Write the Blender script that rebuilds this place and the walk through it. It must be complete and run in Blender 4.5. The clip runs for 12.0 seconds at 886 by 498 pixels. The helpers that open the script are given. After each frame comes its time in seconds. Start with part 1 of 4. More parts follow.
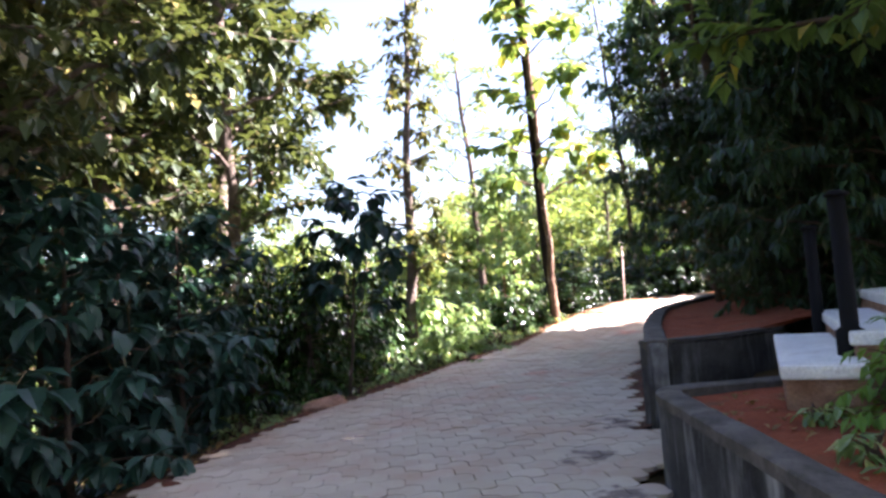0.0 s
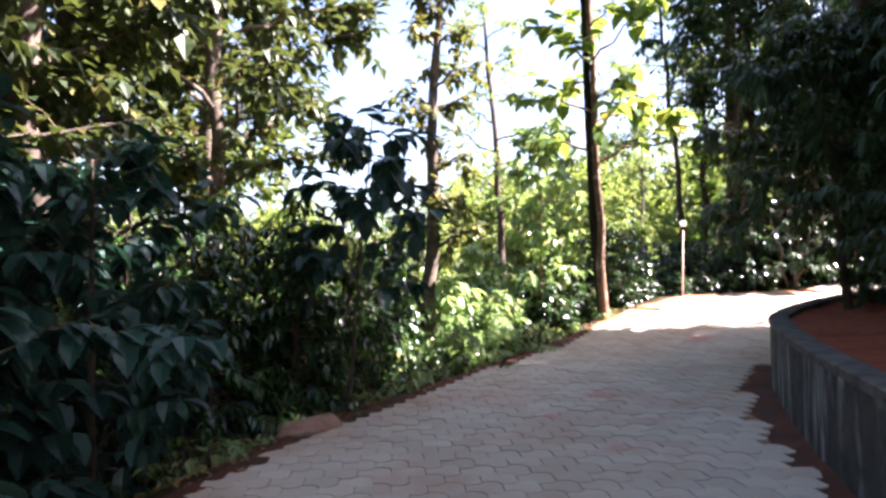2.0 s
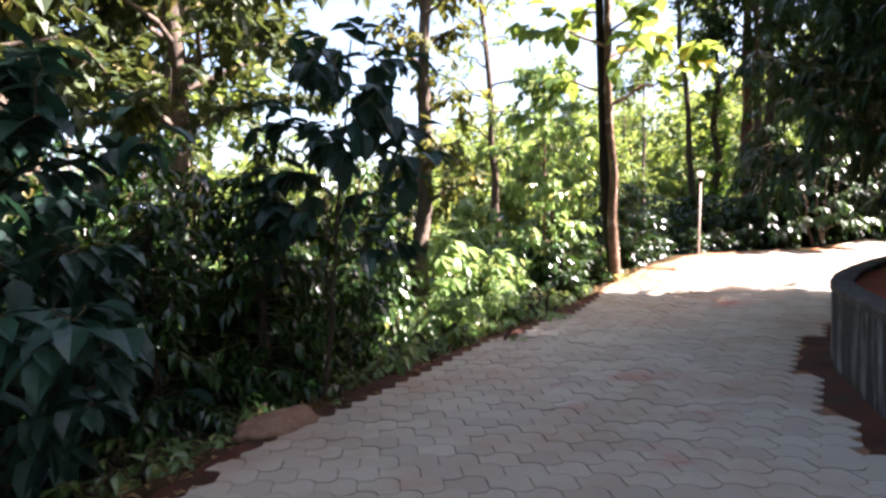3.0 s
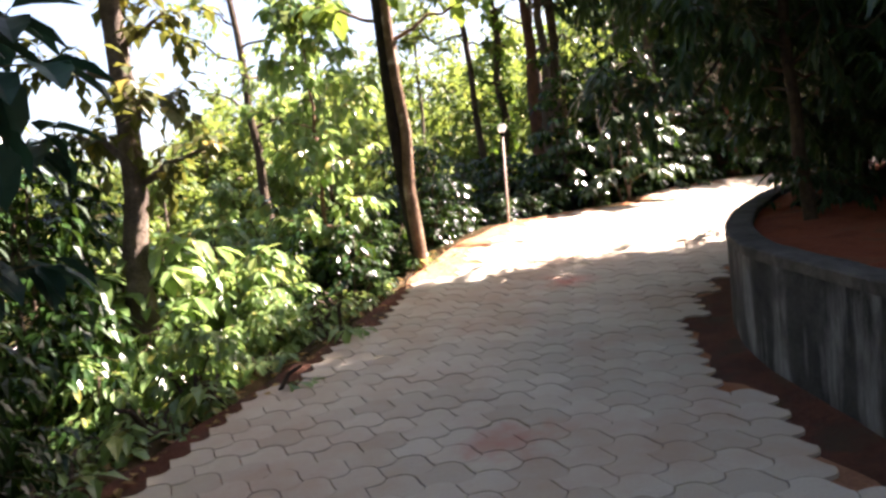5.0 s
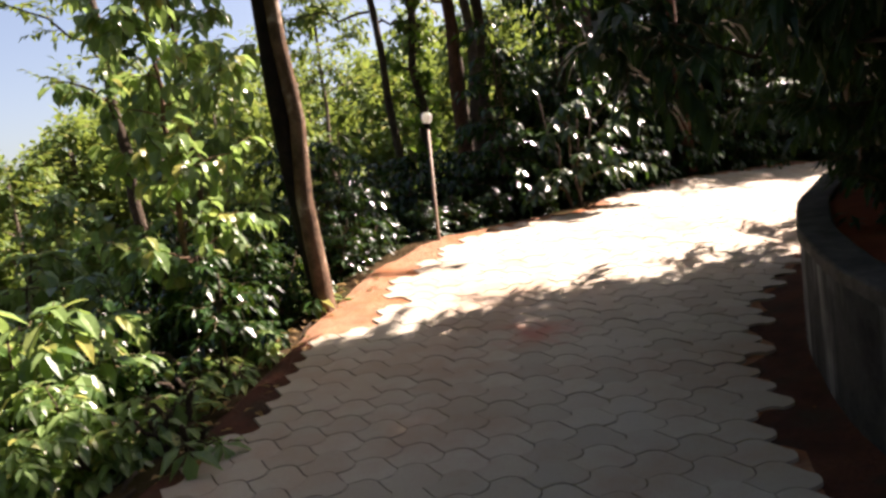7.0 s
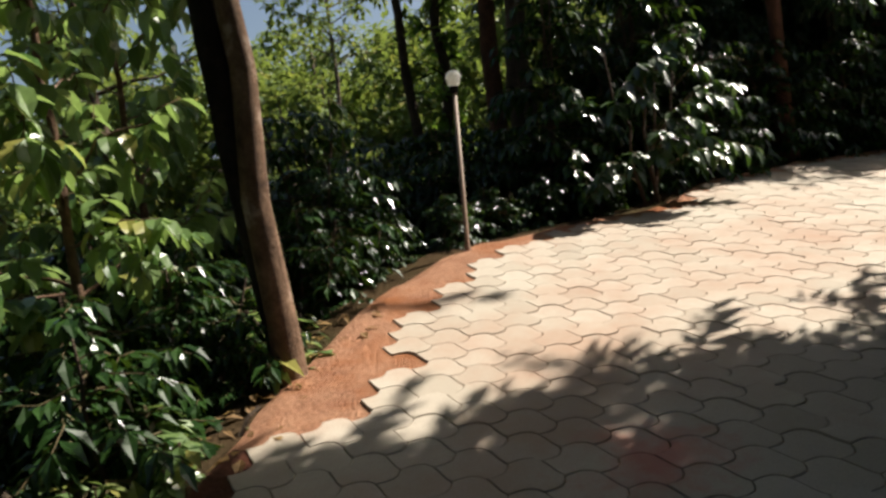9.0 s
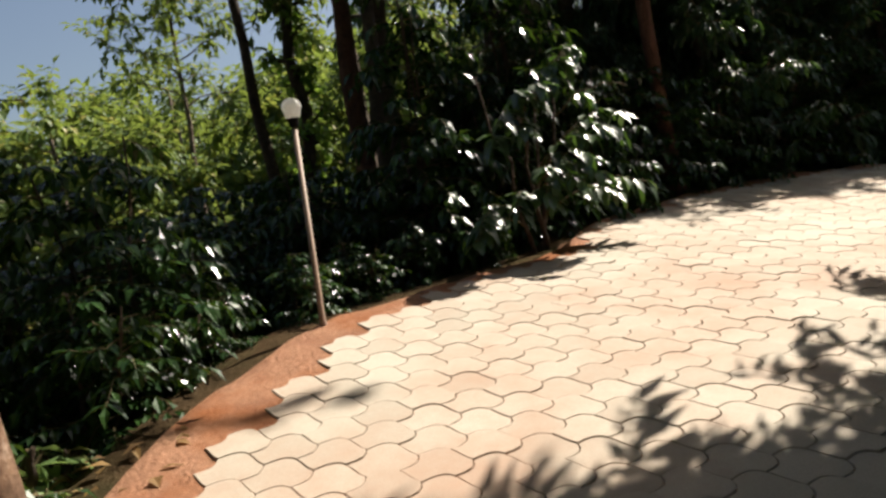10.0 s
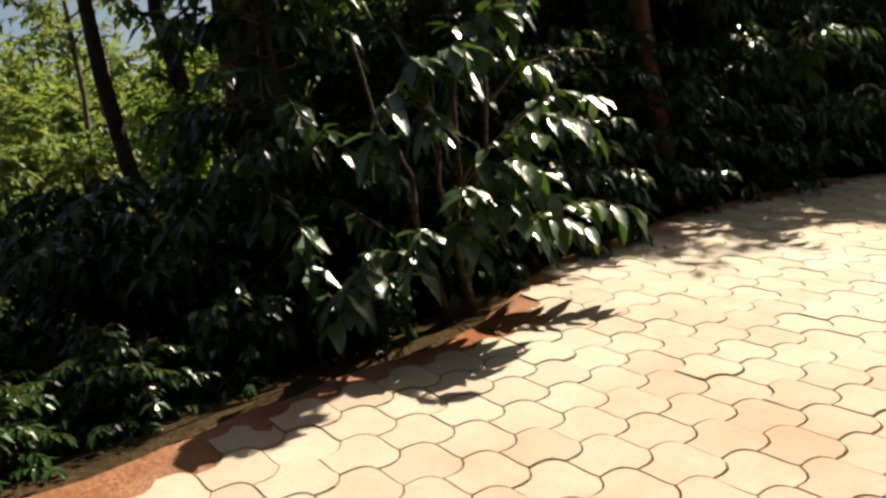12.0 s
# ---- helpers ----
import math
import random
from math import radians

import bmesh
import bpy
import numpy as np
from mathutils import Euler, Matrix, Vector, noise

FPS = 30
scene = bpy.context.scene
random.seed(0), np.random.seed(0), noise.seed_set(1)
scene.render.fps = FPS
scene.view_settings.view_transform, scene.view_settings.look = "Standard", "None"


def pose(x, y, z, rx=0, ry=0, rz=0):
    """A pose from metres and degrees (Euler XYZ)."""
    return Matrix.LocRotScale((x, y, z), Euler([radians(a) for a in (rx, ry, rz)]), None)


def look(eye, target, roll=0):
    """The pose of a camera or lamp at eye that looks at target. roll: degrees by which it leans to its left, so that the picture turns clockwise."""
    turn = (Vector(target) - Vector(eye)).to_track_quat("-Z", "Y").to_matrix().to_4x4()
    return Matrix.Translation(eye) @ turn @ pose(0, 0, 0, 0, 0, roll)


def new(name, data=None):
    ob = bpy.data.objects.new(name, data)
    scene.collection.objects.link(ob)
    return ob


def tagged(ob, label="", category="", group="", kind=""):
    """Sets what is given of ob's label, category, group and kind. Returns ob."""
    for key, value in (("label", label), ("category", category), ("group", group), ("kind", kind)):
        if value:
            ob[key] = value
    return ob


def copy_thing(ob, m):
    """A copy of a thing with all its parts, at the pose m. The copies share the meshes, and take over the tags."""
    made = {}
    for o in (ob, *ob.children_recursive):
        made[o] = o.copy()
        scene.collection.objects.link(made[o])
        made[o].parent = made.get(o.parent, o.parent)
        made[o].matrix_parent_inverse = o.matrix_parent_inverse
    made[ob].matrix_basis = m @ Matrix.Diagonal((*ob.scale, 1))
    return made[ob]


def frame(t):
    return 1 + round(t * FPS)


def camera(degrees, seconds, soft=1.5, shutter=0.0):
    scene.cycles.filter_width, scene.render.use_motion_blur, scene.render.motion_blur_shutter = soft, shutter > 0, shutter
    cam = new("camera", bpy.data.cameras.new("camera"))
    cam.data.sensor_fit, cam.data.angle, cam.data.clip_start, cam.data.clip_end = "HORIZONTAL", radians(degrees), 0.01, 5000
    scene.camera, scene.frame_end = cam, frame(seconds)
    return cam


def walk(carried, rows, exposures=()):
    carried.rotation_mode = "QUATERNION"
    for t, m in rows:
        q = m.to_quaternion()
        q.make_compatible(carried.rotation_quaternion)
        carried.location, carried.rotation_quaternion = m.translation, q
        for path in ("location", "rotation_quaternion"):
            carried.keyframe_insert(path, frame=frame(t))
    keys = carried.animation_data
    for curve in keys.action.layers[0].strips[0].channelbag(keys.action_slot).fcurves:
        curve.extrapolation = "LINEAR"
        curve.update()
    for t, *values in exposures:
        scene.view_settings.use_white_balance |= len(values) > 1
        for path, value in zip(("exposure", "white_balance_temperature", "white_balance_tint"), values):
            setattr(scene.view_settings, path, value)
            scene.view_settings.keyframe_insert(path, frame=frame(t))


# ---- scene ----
cam = camera(67.52, 12.0, soft=2.8)
# seconds, x, y, z, yaw, pitch, roll
ROWS = [
    (0.0, 0.000, 0.000, 1.405, 0.14, 3.66, 4.08),
    (0.5, -0.009, 0.725, 1.435, 3.35, 5.87, 4.23),
    (1.0, -0.112, 1.389, 1.453, 3.80, 4.62, 1.36),
    (1.5, -0.181, 2.018, 1.492, 3.59, 5.00, 1.18),
    (2.0, -0.408, 2.802, 1.488, 0.35, 1.71, 0.89),
    (2.5, -0.517, 3.504, 1.519, 0.30, -1.62, 0.71),
    (4.5, -0.209, 6.173, 1.446, -13.65, -3.44, 5.22),
    (5.0, -0.035, 6.922, 1.460, -19.59, -4.95, 6.39),
    (5.5, 0.136, 7.540, 1.455, -21.47, -5.75, 6.58),
    (6.0, 0.336, 8.082, 1.494, -25.35, -5.00, 7.49),
    (6.5, 0.601, 8.659, 1.568, -26.67, -5.50, 7.96),
    (8.5, 1.414, 10.769, 1.546, -29.54, -6.70, 4.76),
    (9.0, 1.806, 11.337, 1.619, -25.48, -7.21, 6.87),
    (9.5, 2.101, 11.853, 1.637, -33.16, -6.07, 5.69),
    (10.0, 2.590, 12.322, 1.646, -35.69, -5.16, 9.14),
    (10.5, 3.153, 12.699, 1.672, -41.63, -7.43, 8.16),
    (11.0, 3.587, 13.118, 1.757, -41.32, -8.88, 9.47),
    (11.5, 4.037, 13.532, 1.820, -39.90, -8.96, 8.10),
    (12.0, 4.586, 13.859, 1.861, -37.55, -7.67, 8.14),
]
EXPOSURES = [(0.0, 3.62, 5950, 29), (2.5, 3.38, 6150, 25), (4.5, 3.28, 6650, 23), (6.6, 2.52, 7000, 24), (8.4, 0.92, 6450, 9), (9.5, 1.07, 6550, 9), (10.5, 1.13, 7050, 14), (11.0, 1.05, 9100, 38), (11.5, 1.11, 8400, 28), (12.0, 1.22, 7300, 7)]
walk(cam, [(t, pose(x, y, z, 90 + pitch, roll, yaw)) for t, x, y, z, yaw, pitch, roll in ROWS], EXPOSURES)
GROUND = (0.0000, -0.0232, 0.4015, 0.1675, 0.6525)

# ---- light ----
SUN_TO = Vector((0.997 * math.cos(radians(46)), 0.07 * math.cos(radians(46)), math.sin(radians(46)))).normalized()
world = bpy.data.worlds.new("sky")
scene.world = world
world.use_nodes = True
sky = world.node_tree.nodes.new("ShaderNodeTexSky")
sky.sky_type, sky.sun_disc = "NISHITA", False
sky.sun_elevation, sky.sun_rotation = radians(46), math.atan2(SUN_TO.x, SUN_TO.y)
sky.air_density, sky.dust_density, sky.ozone_density = 1.0, 2.5, 0.3
back = world.node_tree.nodes["Background"]
back.inputs["Strength"].default_value = 0.05
world.node_tree.links.new(sky.outputs[0], back.inputs["Color"])
sun_data = bpy.data.lights.new("sun", "SUN")
sun_data.energy, sun_data.angle, sun_data.color = 5.0, radians(0.6), (1.0, 0.93, 0.82)
sun = new("sun", sun_data)
sun.matrix_world = look(SUN_TO * 60, (0, 0, 0))


# ---- materials ----
def node_material(name):
    m = bpy.data.materials.new(name)
    m.use_nodes = True
    return m, m.node_tree.nodes, m.node_tree.links, m.node_tree.nodes["Principled BSDF"]


def ramp(nodes, stops):
    r = nodes.new("ShaderNodeValToRGB")
    while len(r.color_ramp.elements) < len(stops):
        r.color_ramp.elements.new(0.5)
    for e, (p, c) in zip(r.color_ramp.elements, stops):
        e.position, e.color = p, (*c, 1)
    return r


def noise_tex(nodes, links, scale, detail=6, rough=0.6, vec=None):
    n = nodes.new("ShaderNodeTexNoise")
    n.inputs["Scale"].default_value, n.inputs["Detail"].default_value, n.inputs["Roughness"].default_value = scale, detail, rough
    if vec is not None:
        links.new(vec, n.inputs["Vector"])
    return n.outputs["Fac"]


def mix_color(nodes, links, fac, a, b, mode="MIX"):
    x = nodes.new("ShaderNodeMix")
    x.data_type, x.blend_type = "RGBA", mode
    for value, key in ((fac, 0), (a, 6), (b, 7)):
        if isinstance(value, (int, float)):
            x.inputs[key].default_value = value
        elif isinstance(value, tuple):
            x.inputs[key].default_value = (*value, 1)
        else:
            links.new(value, x.inputs[key])
    return x.outputs[2]


def rough_material(name, dark, light, scale=3.0, fine=60.0, rough=0.9, bump=0.4, depth=0.01, stain=None, stain_scale=1.2, stain_from=0.5):
    """A matt surface with two scales of variation, fine relief and an optional stain colour."""
    m, nodes, links, p = node_material(name)
    pos = nodes.new("ShaderNodeNewGeometry").outputs["Position"]
    big = noise_tex(nodes, links, scale, 8, 0.65, pos)
    small = noise_tex(nodes, links, fine, 6, 0.7, pos)
    r = ramp(nodes, [(0.3, dark), (0.7, light)])
    links.new(big, r.inputs[0])
    g = ramp(nodes, [(0.3, (0.6, 0.6, 0.6)), (0.7, (1.25, 1.25, 1.25))])
    links.new(small, g.inputs[0])
    c = mix_color(nodes, links, 0.8, r.outputs[0], g.outputs[0], "MULTIPLY")
    if stain:
        s = noise_tex(nodes, links, stain_scale, 7, 0.6, pos)
        sr = ramp(nodes, [(stain_from, (0, 0, 0)), (stain_from + 0.15, (1, 1, 1))])
        links.new(s, sr.inputs[0])
        c = mix_color(nodes, links, sr.outputs[0], c, stain)
    links.new(c, p.inputs["Base Color"])
    p.inputs["Roughness"].default_value = rough
    p.inputs["Specular IOR Level"].default_value = 0.25
    b = nodes.new("ShaderNodeBump")
    b.inputs["Strength"].default_value, b.inputs["Distance"].default_value = bump, depth
    links.new(small, b.inputs["Height"])
    links.new(b.outputs[0], p.inputs["Normal"])
    return m


def leaf_material(name, dark, light, through_color, rough=0.42, clear=0.4, old=None):
    """A leaf: each one of its own tone, with some light passing through."""
    m, nodes, links, p = node_material(name)
    geo = nodes.new("ShaderNodeNewGeometry")
    info = nodes.new("ShaderNodeObjectInfo")
    add = nodes.new("ShaderNodeMath")
    add.operation = "ADD"
    links.new(geo.outputs["Random Per Island"], add.inputs[0])
    links.new(info.outputs["Random"], add.inputs[1])
    frac = nodes.new("ShaderNodeMath")
    frac.operation = "FRACT"
    links.new(add.outputs[0], frac.inputs[0])
    stops = [(0.0, dark), (0.85, light)]
    if old:
        stops.append((0.97, old))
    r = ramp(nodes, stops)
    links.new(frac.outputs[0], r.inputs[0])
    vein = noise_tex(nodes, links, 22, 4, 0.6, geo.outputs["Position"])
    v = ramp(nodes, [(0.3, (0.7, 0.7, 0.7)), (0.7, (1.2, 1.2, 1.2))])
    links.new(vein, v.inputs[0])
    c = mix_color(nodes, links, 0.7, r.outputs[0], v.outputs[0], "MULTIPLY")
    links.new(c, p.inputs["Base Color"])
    p.inputs["Roughness"].default_value = rough
    p.inputs["Specular IOR Level"].default_value = 0.36
    t = nodes.new("ShaderNodeBsdfTranslucent")
    tc = mix_color(nodes, links, 0.55, c, through_color)
    links.new(tc, t.inputs[0])
    x = nodes.new("ShaderNodeMixShader")
    x.inputs[0].default_value = clear
    links.new(p.outputs[0], x.inputs[1])
    links.new(t.outputs[0], x.inputs[2])
    links.new(x.outputs[0], nodes["Material Output"].inputs[0])
    return m


# damp soil washed over the pavers beside the walls
DARK_STAINS = (((1.05, 5.2, 0.07), 0.3), ((1.0, 4.2, 0.07), 0.25), ((1.5, 6.3, 0.07), 0.35), ((1.15, 3.3, 0.07), 0.2))
RED_STAINS = (((0.95, 8.3, 0.0), 0.1), ((1.35, 10.2, 0.05), 0.15), ((1.55, 9.0, 0.0), 0.05), ((0.55, 9.4, 0.0), 0.0), ((3.6, 13.4, 0.3), 0.2))


def paver_material():
    m, nodes, links, p = node_material("paver_concrete")
    geo = nodes.new("ShaderNodeNewGeometry")
    info = nodes.new("ShaderNodeObjectInfo")
    add = nodes.new("ShaderNodeMath")
    add.operation = "ADD"
    links.new(geo.outputs["Random Per Island"], add.inputs[0])
    links.new(info.outputs["Random"], add.inputs[1])
    frac = nodes.new("ShaderNodeMath")
    frac.operation = "FRACT"
    links.new(add.outputs[0], frac.inputs[0])
    pos = geo.outputs["Position"]
    r = ramp(nodes, [(0.0, (0.385, 0.33, 0.265)), (0.5, (0.43, 0.372, 0.302)), (1.0, (0.465, 0.405, 0.335))])
    links.new(frac.outputs[0], r.inputs[0])
    grit = noise_tex(nodes, links, 120, 5, 0.7, pos)
    gr = ramp(nodes, [(0.3, (0.72, 0.72, 0.72)), (0.7, (1.15, 1.15, 1.15))])
    links.new(grit, gr.inputs[0])
    c = mix_color(nodes, links, 0.6, r.outputs[0], gr.outputs[0], "MULTIPLY")
    dirt = noise_tex(nodes, links, 0.9, 9, 0.68, pos)
    dr = ramp(nodes, [(0.44, (0, 0, 0)), (0.74, (0.7, 0.7, 0.7))])
    links.new(dirt, dr.inputs[0])
    c = mix_color(nodes, links, dr.outputs[0], c, (0.35, 0.19, 0.12))
    ragged = noise_tex(nodes, links, 5.0, 5, 0.65, pos)
    for spot, reach in RED_STAINS:
        d = nodes.new("ShaderNodeVectorMath")
        d.operation = "DISTANCE"
        links.new(pos, d.inputs[0])
        d.inputs[1].default_value = spot
        w = nodes.new("ShaderNodeMath")
        w.operation = "MULTIPLY_ADD"
        links.new(ragged, w.inputs[0])
        w.inputs[1].default_value = 0.9
        links.new(d.outputs["Value"], w.inputs[2])
        rr = ramp(nodes, [(reach + 0.25, (0.75, 0.75, 0.75)), (reach + 0.6, (0, 0, 0))])
        links.new(w.outputs[0], rr.inputs[0])
        c = mix_color(nodes, links, rr.outputs[0], c, (0.40, 0.13, 0.10))
    for spot, reach in DARK_STAINS:
        d = nodes.new("ShaderNodeVectorMath")
        d.operation = "DISTANCE"
        links.new(pos, d.inputs[0])
        d.inputs[1].default_value = spot
        w = nodes.new("ShaderNodeMath")
        w.operation = "MULTIPLY_ADD"
        links.new(ragged, w.inputs[0])
        w.inputs[1].default_value = 1.3
        links.new(d.outputs["Value"], w.inputs[2])
        rr = ramp(nodes, [(reach + 0.42, (0.85, 0.85, 0.85)), (reach + 0.55, (0, 0, 0))])
        links.new(w.outputs[0], rr.inputs[0])
        c = mix_color(nodes, links, rr.outputs[0], c, (0.12, 0.09, 0.085))
    links.new(c, p.inputs["Base Color"])
    p.inputs["Roughness"].default_value = 0.85
    p.inputs["Specular IOR Level"].default_value = 0.3
    b = nodes.new("ShaderNodeBump")
    b.inputs["Strength"].default_value, b.inputs["Distance"].default_value = 0.35, 0.004
    links.new(grit, b.inputs["Height"])
    links.new(b.outputs[0], p.inputs["Normal"])
    return m


PAVER = paver_material()
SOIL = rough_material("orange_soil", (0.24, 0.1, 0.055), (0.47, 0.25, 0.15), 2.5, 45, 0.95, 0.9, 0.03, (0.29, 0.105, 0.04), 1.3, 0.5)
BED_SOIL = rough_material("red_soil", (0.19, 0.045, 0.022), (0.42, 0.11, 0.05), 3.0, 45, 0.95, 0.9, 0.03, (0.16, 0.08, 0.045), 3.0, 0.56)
LITTER_GROUND = rough_material("forest_floor", (0.045, 0.035, 0.02), (0.11, 0.07, 0.04), 1.5, 30, 0.95, 0.9, 0.05, (0.045, 0.045, 0.02), 0.7, 0.5)
CONCRETE = rough_material("weathered_concrete", (0.014, 0.014, 0.016), (0.075, 0.072, 0.072), 3.0, 50, 0.9, 0.7, 0.015)
# soil with shade put into its colour, for the verge and wall foot
SHADED_SOIL = rough_material("shaded_soil", (0.05, 0.018, 0.011), (0.15, 0.05, 0.028), 2.5, 45, 0.9, 0.9, 0.03, (0.06, 0.035, 0.022), 3.0, 0.5)


def streaked(m):
    """Pale runs of lime down a weathered wall, longer than they are wide."""
    nodes, links = m.node_tree.nodes, m.node_tree.links
    p = nodes["Principled BSDF"]
    under = p.inputs["Base Color"].links[0].from_socket
    pos = nodes.new("ShaderNodeNewGeometry").outputs["Position"]
    runs = nodes.new("ShaderNodeMapping")
    runs.inputs["Scale"].default_value = (1.0, 1.0, 0.16)
    links.new(pos, runs.inputs["Vector"])
    streak = noise_tex(nodes, links, 5.0, 7, 0.62, runs.outputs[0])
    r = ramp(nodes, [(0.49, (0, 0, 0)), (0.68, (0.85, 0.85, 0.85))])
    links.new(streak, r.inputs[0])
    patch = noise_tex(nodes, links, 1.7, 6, 0.6, pos)
    q = ramp(nodes, [(0.38, (0, 0, 0)), (0.56, (1, 1, 1))])
    links.new(patch, q.inputs[0])
    both = mix_color(nodes, links, 1.0, r.outputs[0], q.outputs[0], "MULTIPLY")
    links.new(mix_color(nodes, links, both, under, (0.33, 0.33, 0.34)), p.inputs["Base Color"])
    return m


CONCRETE = streaked(CONCRETE)
CEMENT = rough_material("worn_cement", (0.045, 0.04, 0.038), (0.145, 0.128, 0.118), 5, 60, 0.9, 0.6, 0.01, (0.04, 0.036, 0.033), 4.0, 0.56)
WHITE_STONE = rough_material("whitewashed_stone", (0.6, 0.6, 0.6), (0.8, 0.8, 0.79), 4, 70, 0.8, 0.3, 0.006, (0.4, 0.33, 0.28), 5.0, 0.6)
LATERITE = rough_material("laterite_stone", (0.22, 0.11, 0.07), (0.42, 0.26, 0.18), 6, 60, 0.95, 0.8, 0.02)
BARK_DARK = rough_material("dark_bark", (0.04, 0.028, 0.02), (0.12, 0.085, 0.06), 7, 40, 0.95, 1.0, 0.03)
BARK_TEAK = rough_material("teak_bark", (0.07, 0.04, 0.025), (0.27, 0.165, 0.105), 6, 40, 0.92, 1.0, 0.02, (0.56, 0.46, 0.38), 3.0, 0.57)
BARK_GREY = rough_material("grey_bark", (0.07, 0.052, 0.042), (0.23, 0.175, 0.135), 5, 40, 0.92, 1.0, 0.03, (0.08, 0.06, 0.05), 2.0, 0.55)
BARK_RED = rough_material("red_brown_bark", (0.06, 0.028, 0.018), (0.17, 0.078, 0.05), 5, 40, 0.92, 1.0, 0.03)
# bark coloured near black for the shaded side of the teak
BARK_SHADED = rough_material("shaded_bark", (0.008, 0.006, 0.005), (0.035, 0.024, 0.018), 7, 40, 0.95, 1.0, 0.03)
TWIG = rough_material("green_brown_twig", (0.07, 0.06, 0.03), (0.16, 0.12, 0.06), 9, 60, 0.9, 0.5, 0.005)
COFFEE_LEAF = leaf_material("coffee_leaf", (0.009, 0.027, 0.007), (0.026, 0.06, 0.014), (0.16, 0.28, 0.025), 0.26, 0.14)
GLOSSY_LEAF = leaf_material("glossy_coffee_leaf", (0.016, 0.04, 0.013), (0.045, 0.085, 0.028), (0.16, 0.32, 0.03), 0.36, 0.16)
GLOSSY_LEAF.node_tree.nodes["Principled BSDF"].inputs["Specular IOR Level"].default_value = 0.95
YOUNG_LEAF = leaf_material("young_leaf", (0.06, 0.13, 0.032), (0.22, 0.32, 0.115), (0.42, 0.58, 0.14), 0.3, 0.42, (0.36, 0.34, 0.09))
YOUNG_LEAF.node_tree.nodes["Principled BSDF"].inputs["Specular IOR Level"].default_value = 0.7
BROWNING_LEAF = leaf_material("browning_leaf", (0.035, 0.055, 0.018), (0.1, 0.1, 0.03), (0.3, 0.3, 0.05), 0.5, 0.3, (0.36, 0.27, 0.05))
TEAK_LEAF = leaf_material("teak_leaf", (0.045, 0.10, 0.025), (0.09, 0.16, 0.04), (0.36, 0.46, 0.06), 0.5, 0.42, (0.45, 0.33, 0.03))
SHADE_LEAF = leaf_material("shade_tree_leaf", (0.02, 0.036, 0.013), (0.05, 0.07, 0.022), (0.2, 0.24, 0.045), 0.5, 0.22, (0.16, 0.13, 0.035))
BLUE_LEAF = leaf_material("broad_dark_leaf", (0.008, 0.03, 0.022), (0.022, 0.066, 0.046), (0.05, 0.13, 0.06), 0.45, 0.16)
MANGO_LEAF = leaf_material("mango_leaf", (0.012, 0.035, 0.014), (0.03, 0.065, 0.024), (0.12, 0.22, 0.03), 0.35, 0.2)
FOREST_LEAF = leaf_material("forest_leaf", (0.05, 0.10, 0.025), (0.13, 0.19, 0.05), (0.34, 0.42, 0.07), 0.5, 0.4, (0.30, 0.26, 0.06))
DRY_LEAF = leaf_material("dry_leaf", (0.16, 0.09, 0.04), (0.32, 0.2, 0.08), (0.45, 0.3, 0.08), 0.7, 0.35)
VINE_LEAF = leaf_material("vine_leaf", (0.07, 0.16, 0.02), (0.14, 0.26, 0.04), (0.35, 0.5, 0.06), 0.45, 0.4)


def plain_material(name, color, rough, metal=0.0):
    m, nodes, links, p = node_material(name)
    n = noise_tex(nodes, links, 40, 5, 0.6, nodes.new("ShaderNodeNewGeometry").outputs["Position"])
    r = ramp(nodes, [(0.3, tuple(c * 0.75 for c in color)), (0.7, color)])
    links.new(n, r.inputs[0])
    links.new(r.outputs[0], p.inputs["Base Color"])
    p.inputs["Roughness"].default_value, p.inputs["Metallic"].default_value = rough, metal
    return m


POLE_PAINT = plain_material("dusty_pole_paint", (0.32, 0.21, 0.15), 0.6)
BLACK_PAINT = plain_material("black_paint", (0.008, 0.008, 0.009), 0.95)
BLACK_PAINT.node_tree.nodes["Principled BSDF"].inputs["Specular IOR Level"].default_value = 0.15
GLOBE_WHITE = plain_material("opal_globe", (0.88, 0.87, 0.84), 0.2)
glow_nodes, glow_links = GLOBE_WHITE.node_tree.nodes, GLOBE_WHITE.node_tree.links
opal, opal_mix = glow_nodes.new("ShaderNodeBsdfTranslucent"), glow_nodes.new("ShaderNodeMixShader")
opal.inputs[0].default_value, opal_mix.inputs[0].default_value = (0.95, 0.94, 0.9, 1), 0.45
glow_links.new(glow_nodes["Principled BSDF"].outputs[0], opal_mix.inputs[1])
glow_links.new(opal.outputs[0], opal_mix.inputs[2])
glow_links.new(opal_mix.outputs[0], glow_nodes["Material Output"].inputs[0])
# pale blue base colour carries the haze of distance
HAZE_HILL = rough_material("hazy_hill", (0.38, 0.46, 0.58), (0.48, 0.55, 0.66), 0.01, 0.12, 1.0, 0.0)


# ---- plan ----
LEFT = [(-3.6, -25), (-3.5, -4), (-3.1, 3), (-2.5, 7), (-1.8, 9.1), (-0.6, 11.2), (0.9, 12.9), (2.5, 15.0), (3.4, 16.0), (4.4, 16.6),
        (5.5, 16.6), (7.0, 16.6), (7.8, 17.0), (9.8, 17.1), (12.0, 17.0), (15.0, 16.0), (19.0, 13.5), (26, 8)]
WALL = [(1.75, 5.95), (2.02, 6.85), (2.30, 7.8), (2.72, 9.05), (3.24, 10.4), (3.75, 11.1), (4.5, 11.8), (5.5, 12.48), (6.98, 13.2), (9.2, 13.6), (11.5, 12.9), (14.5, 11.4), (18, 9)]
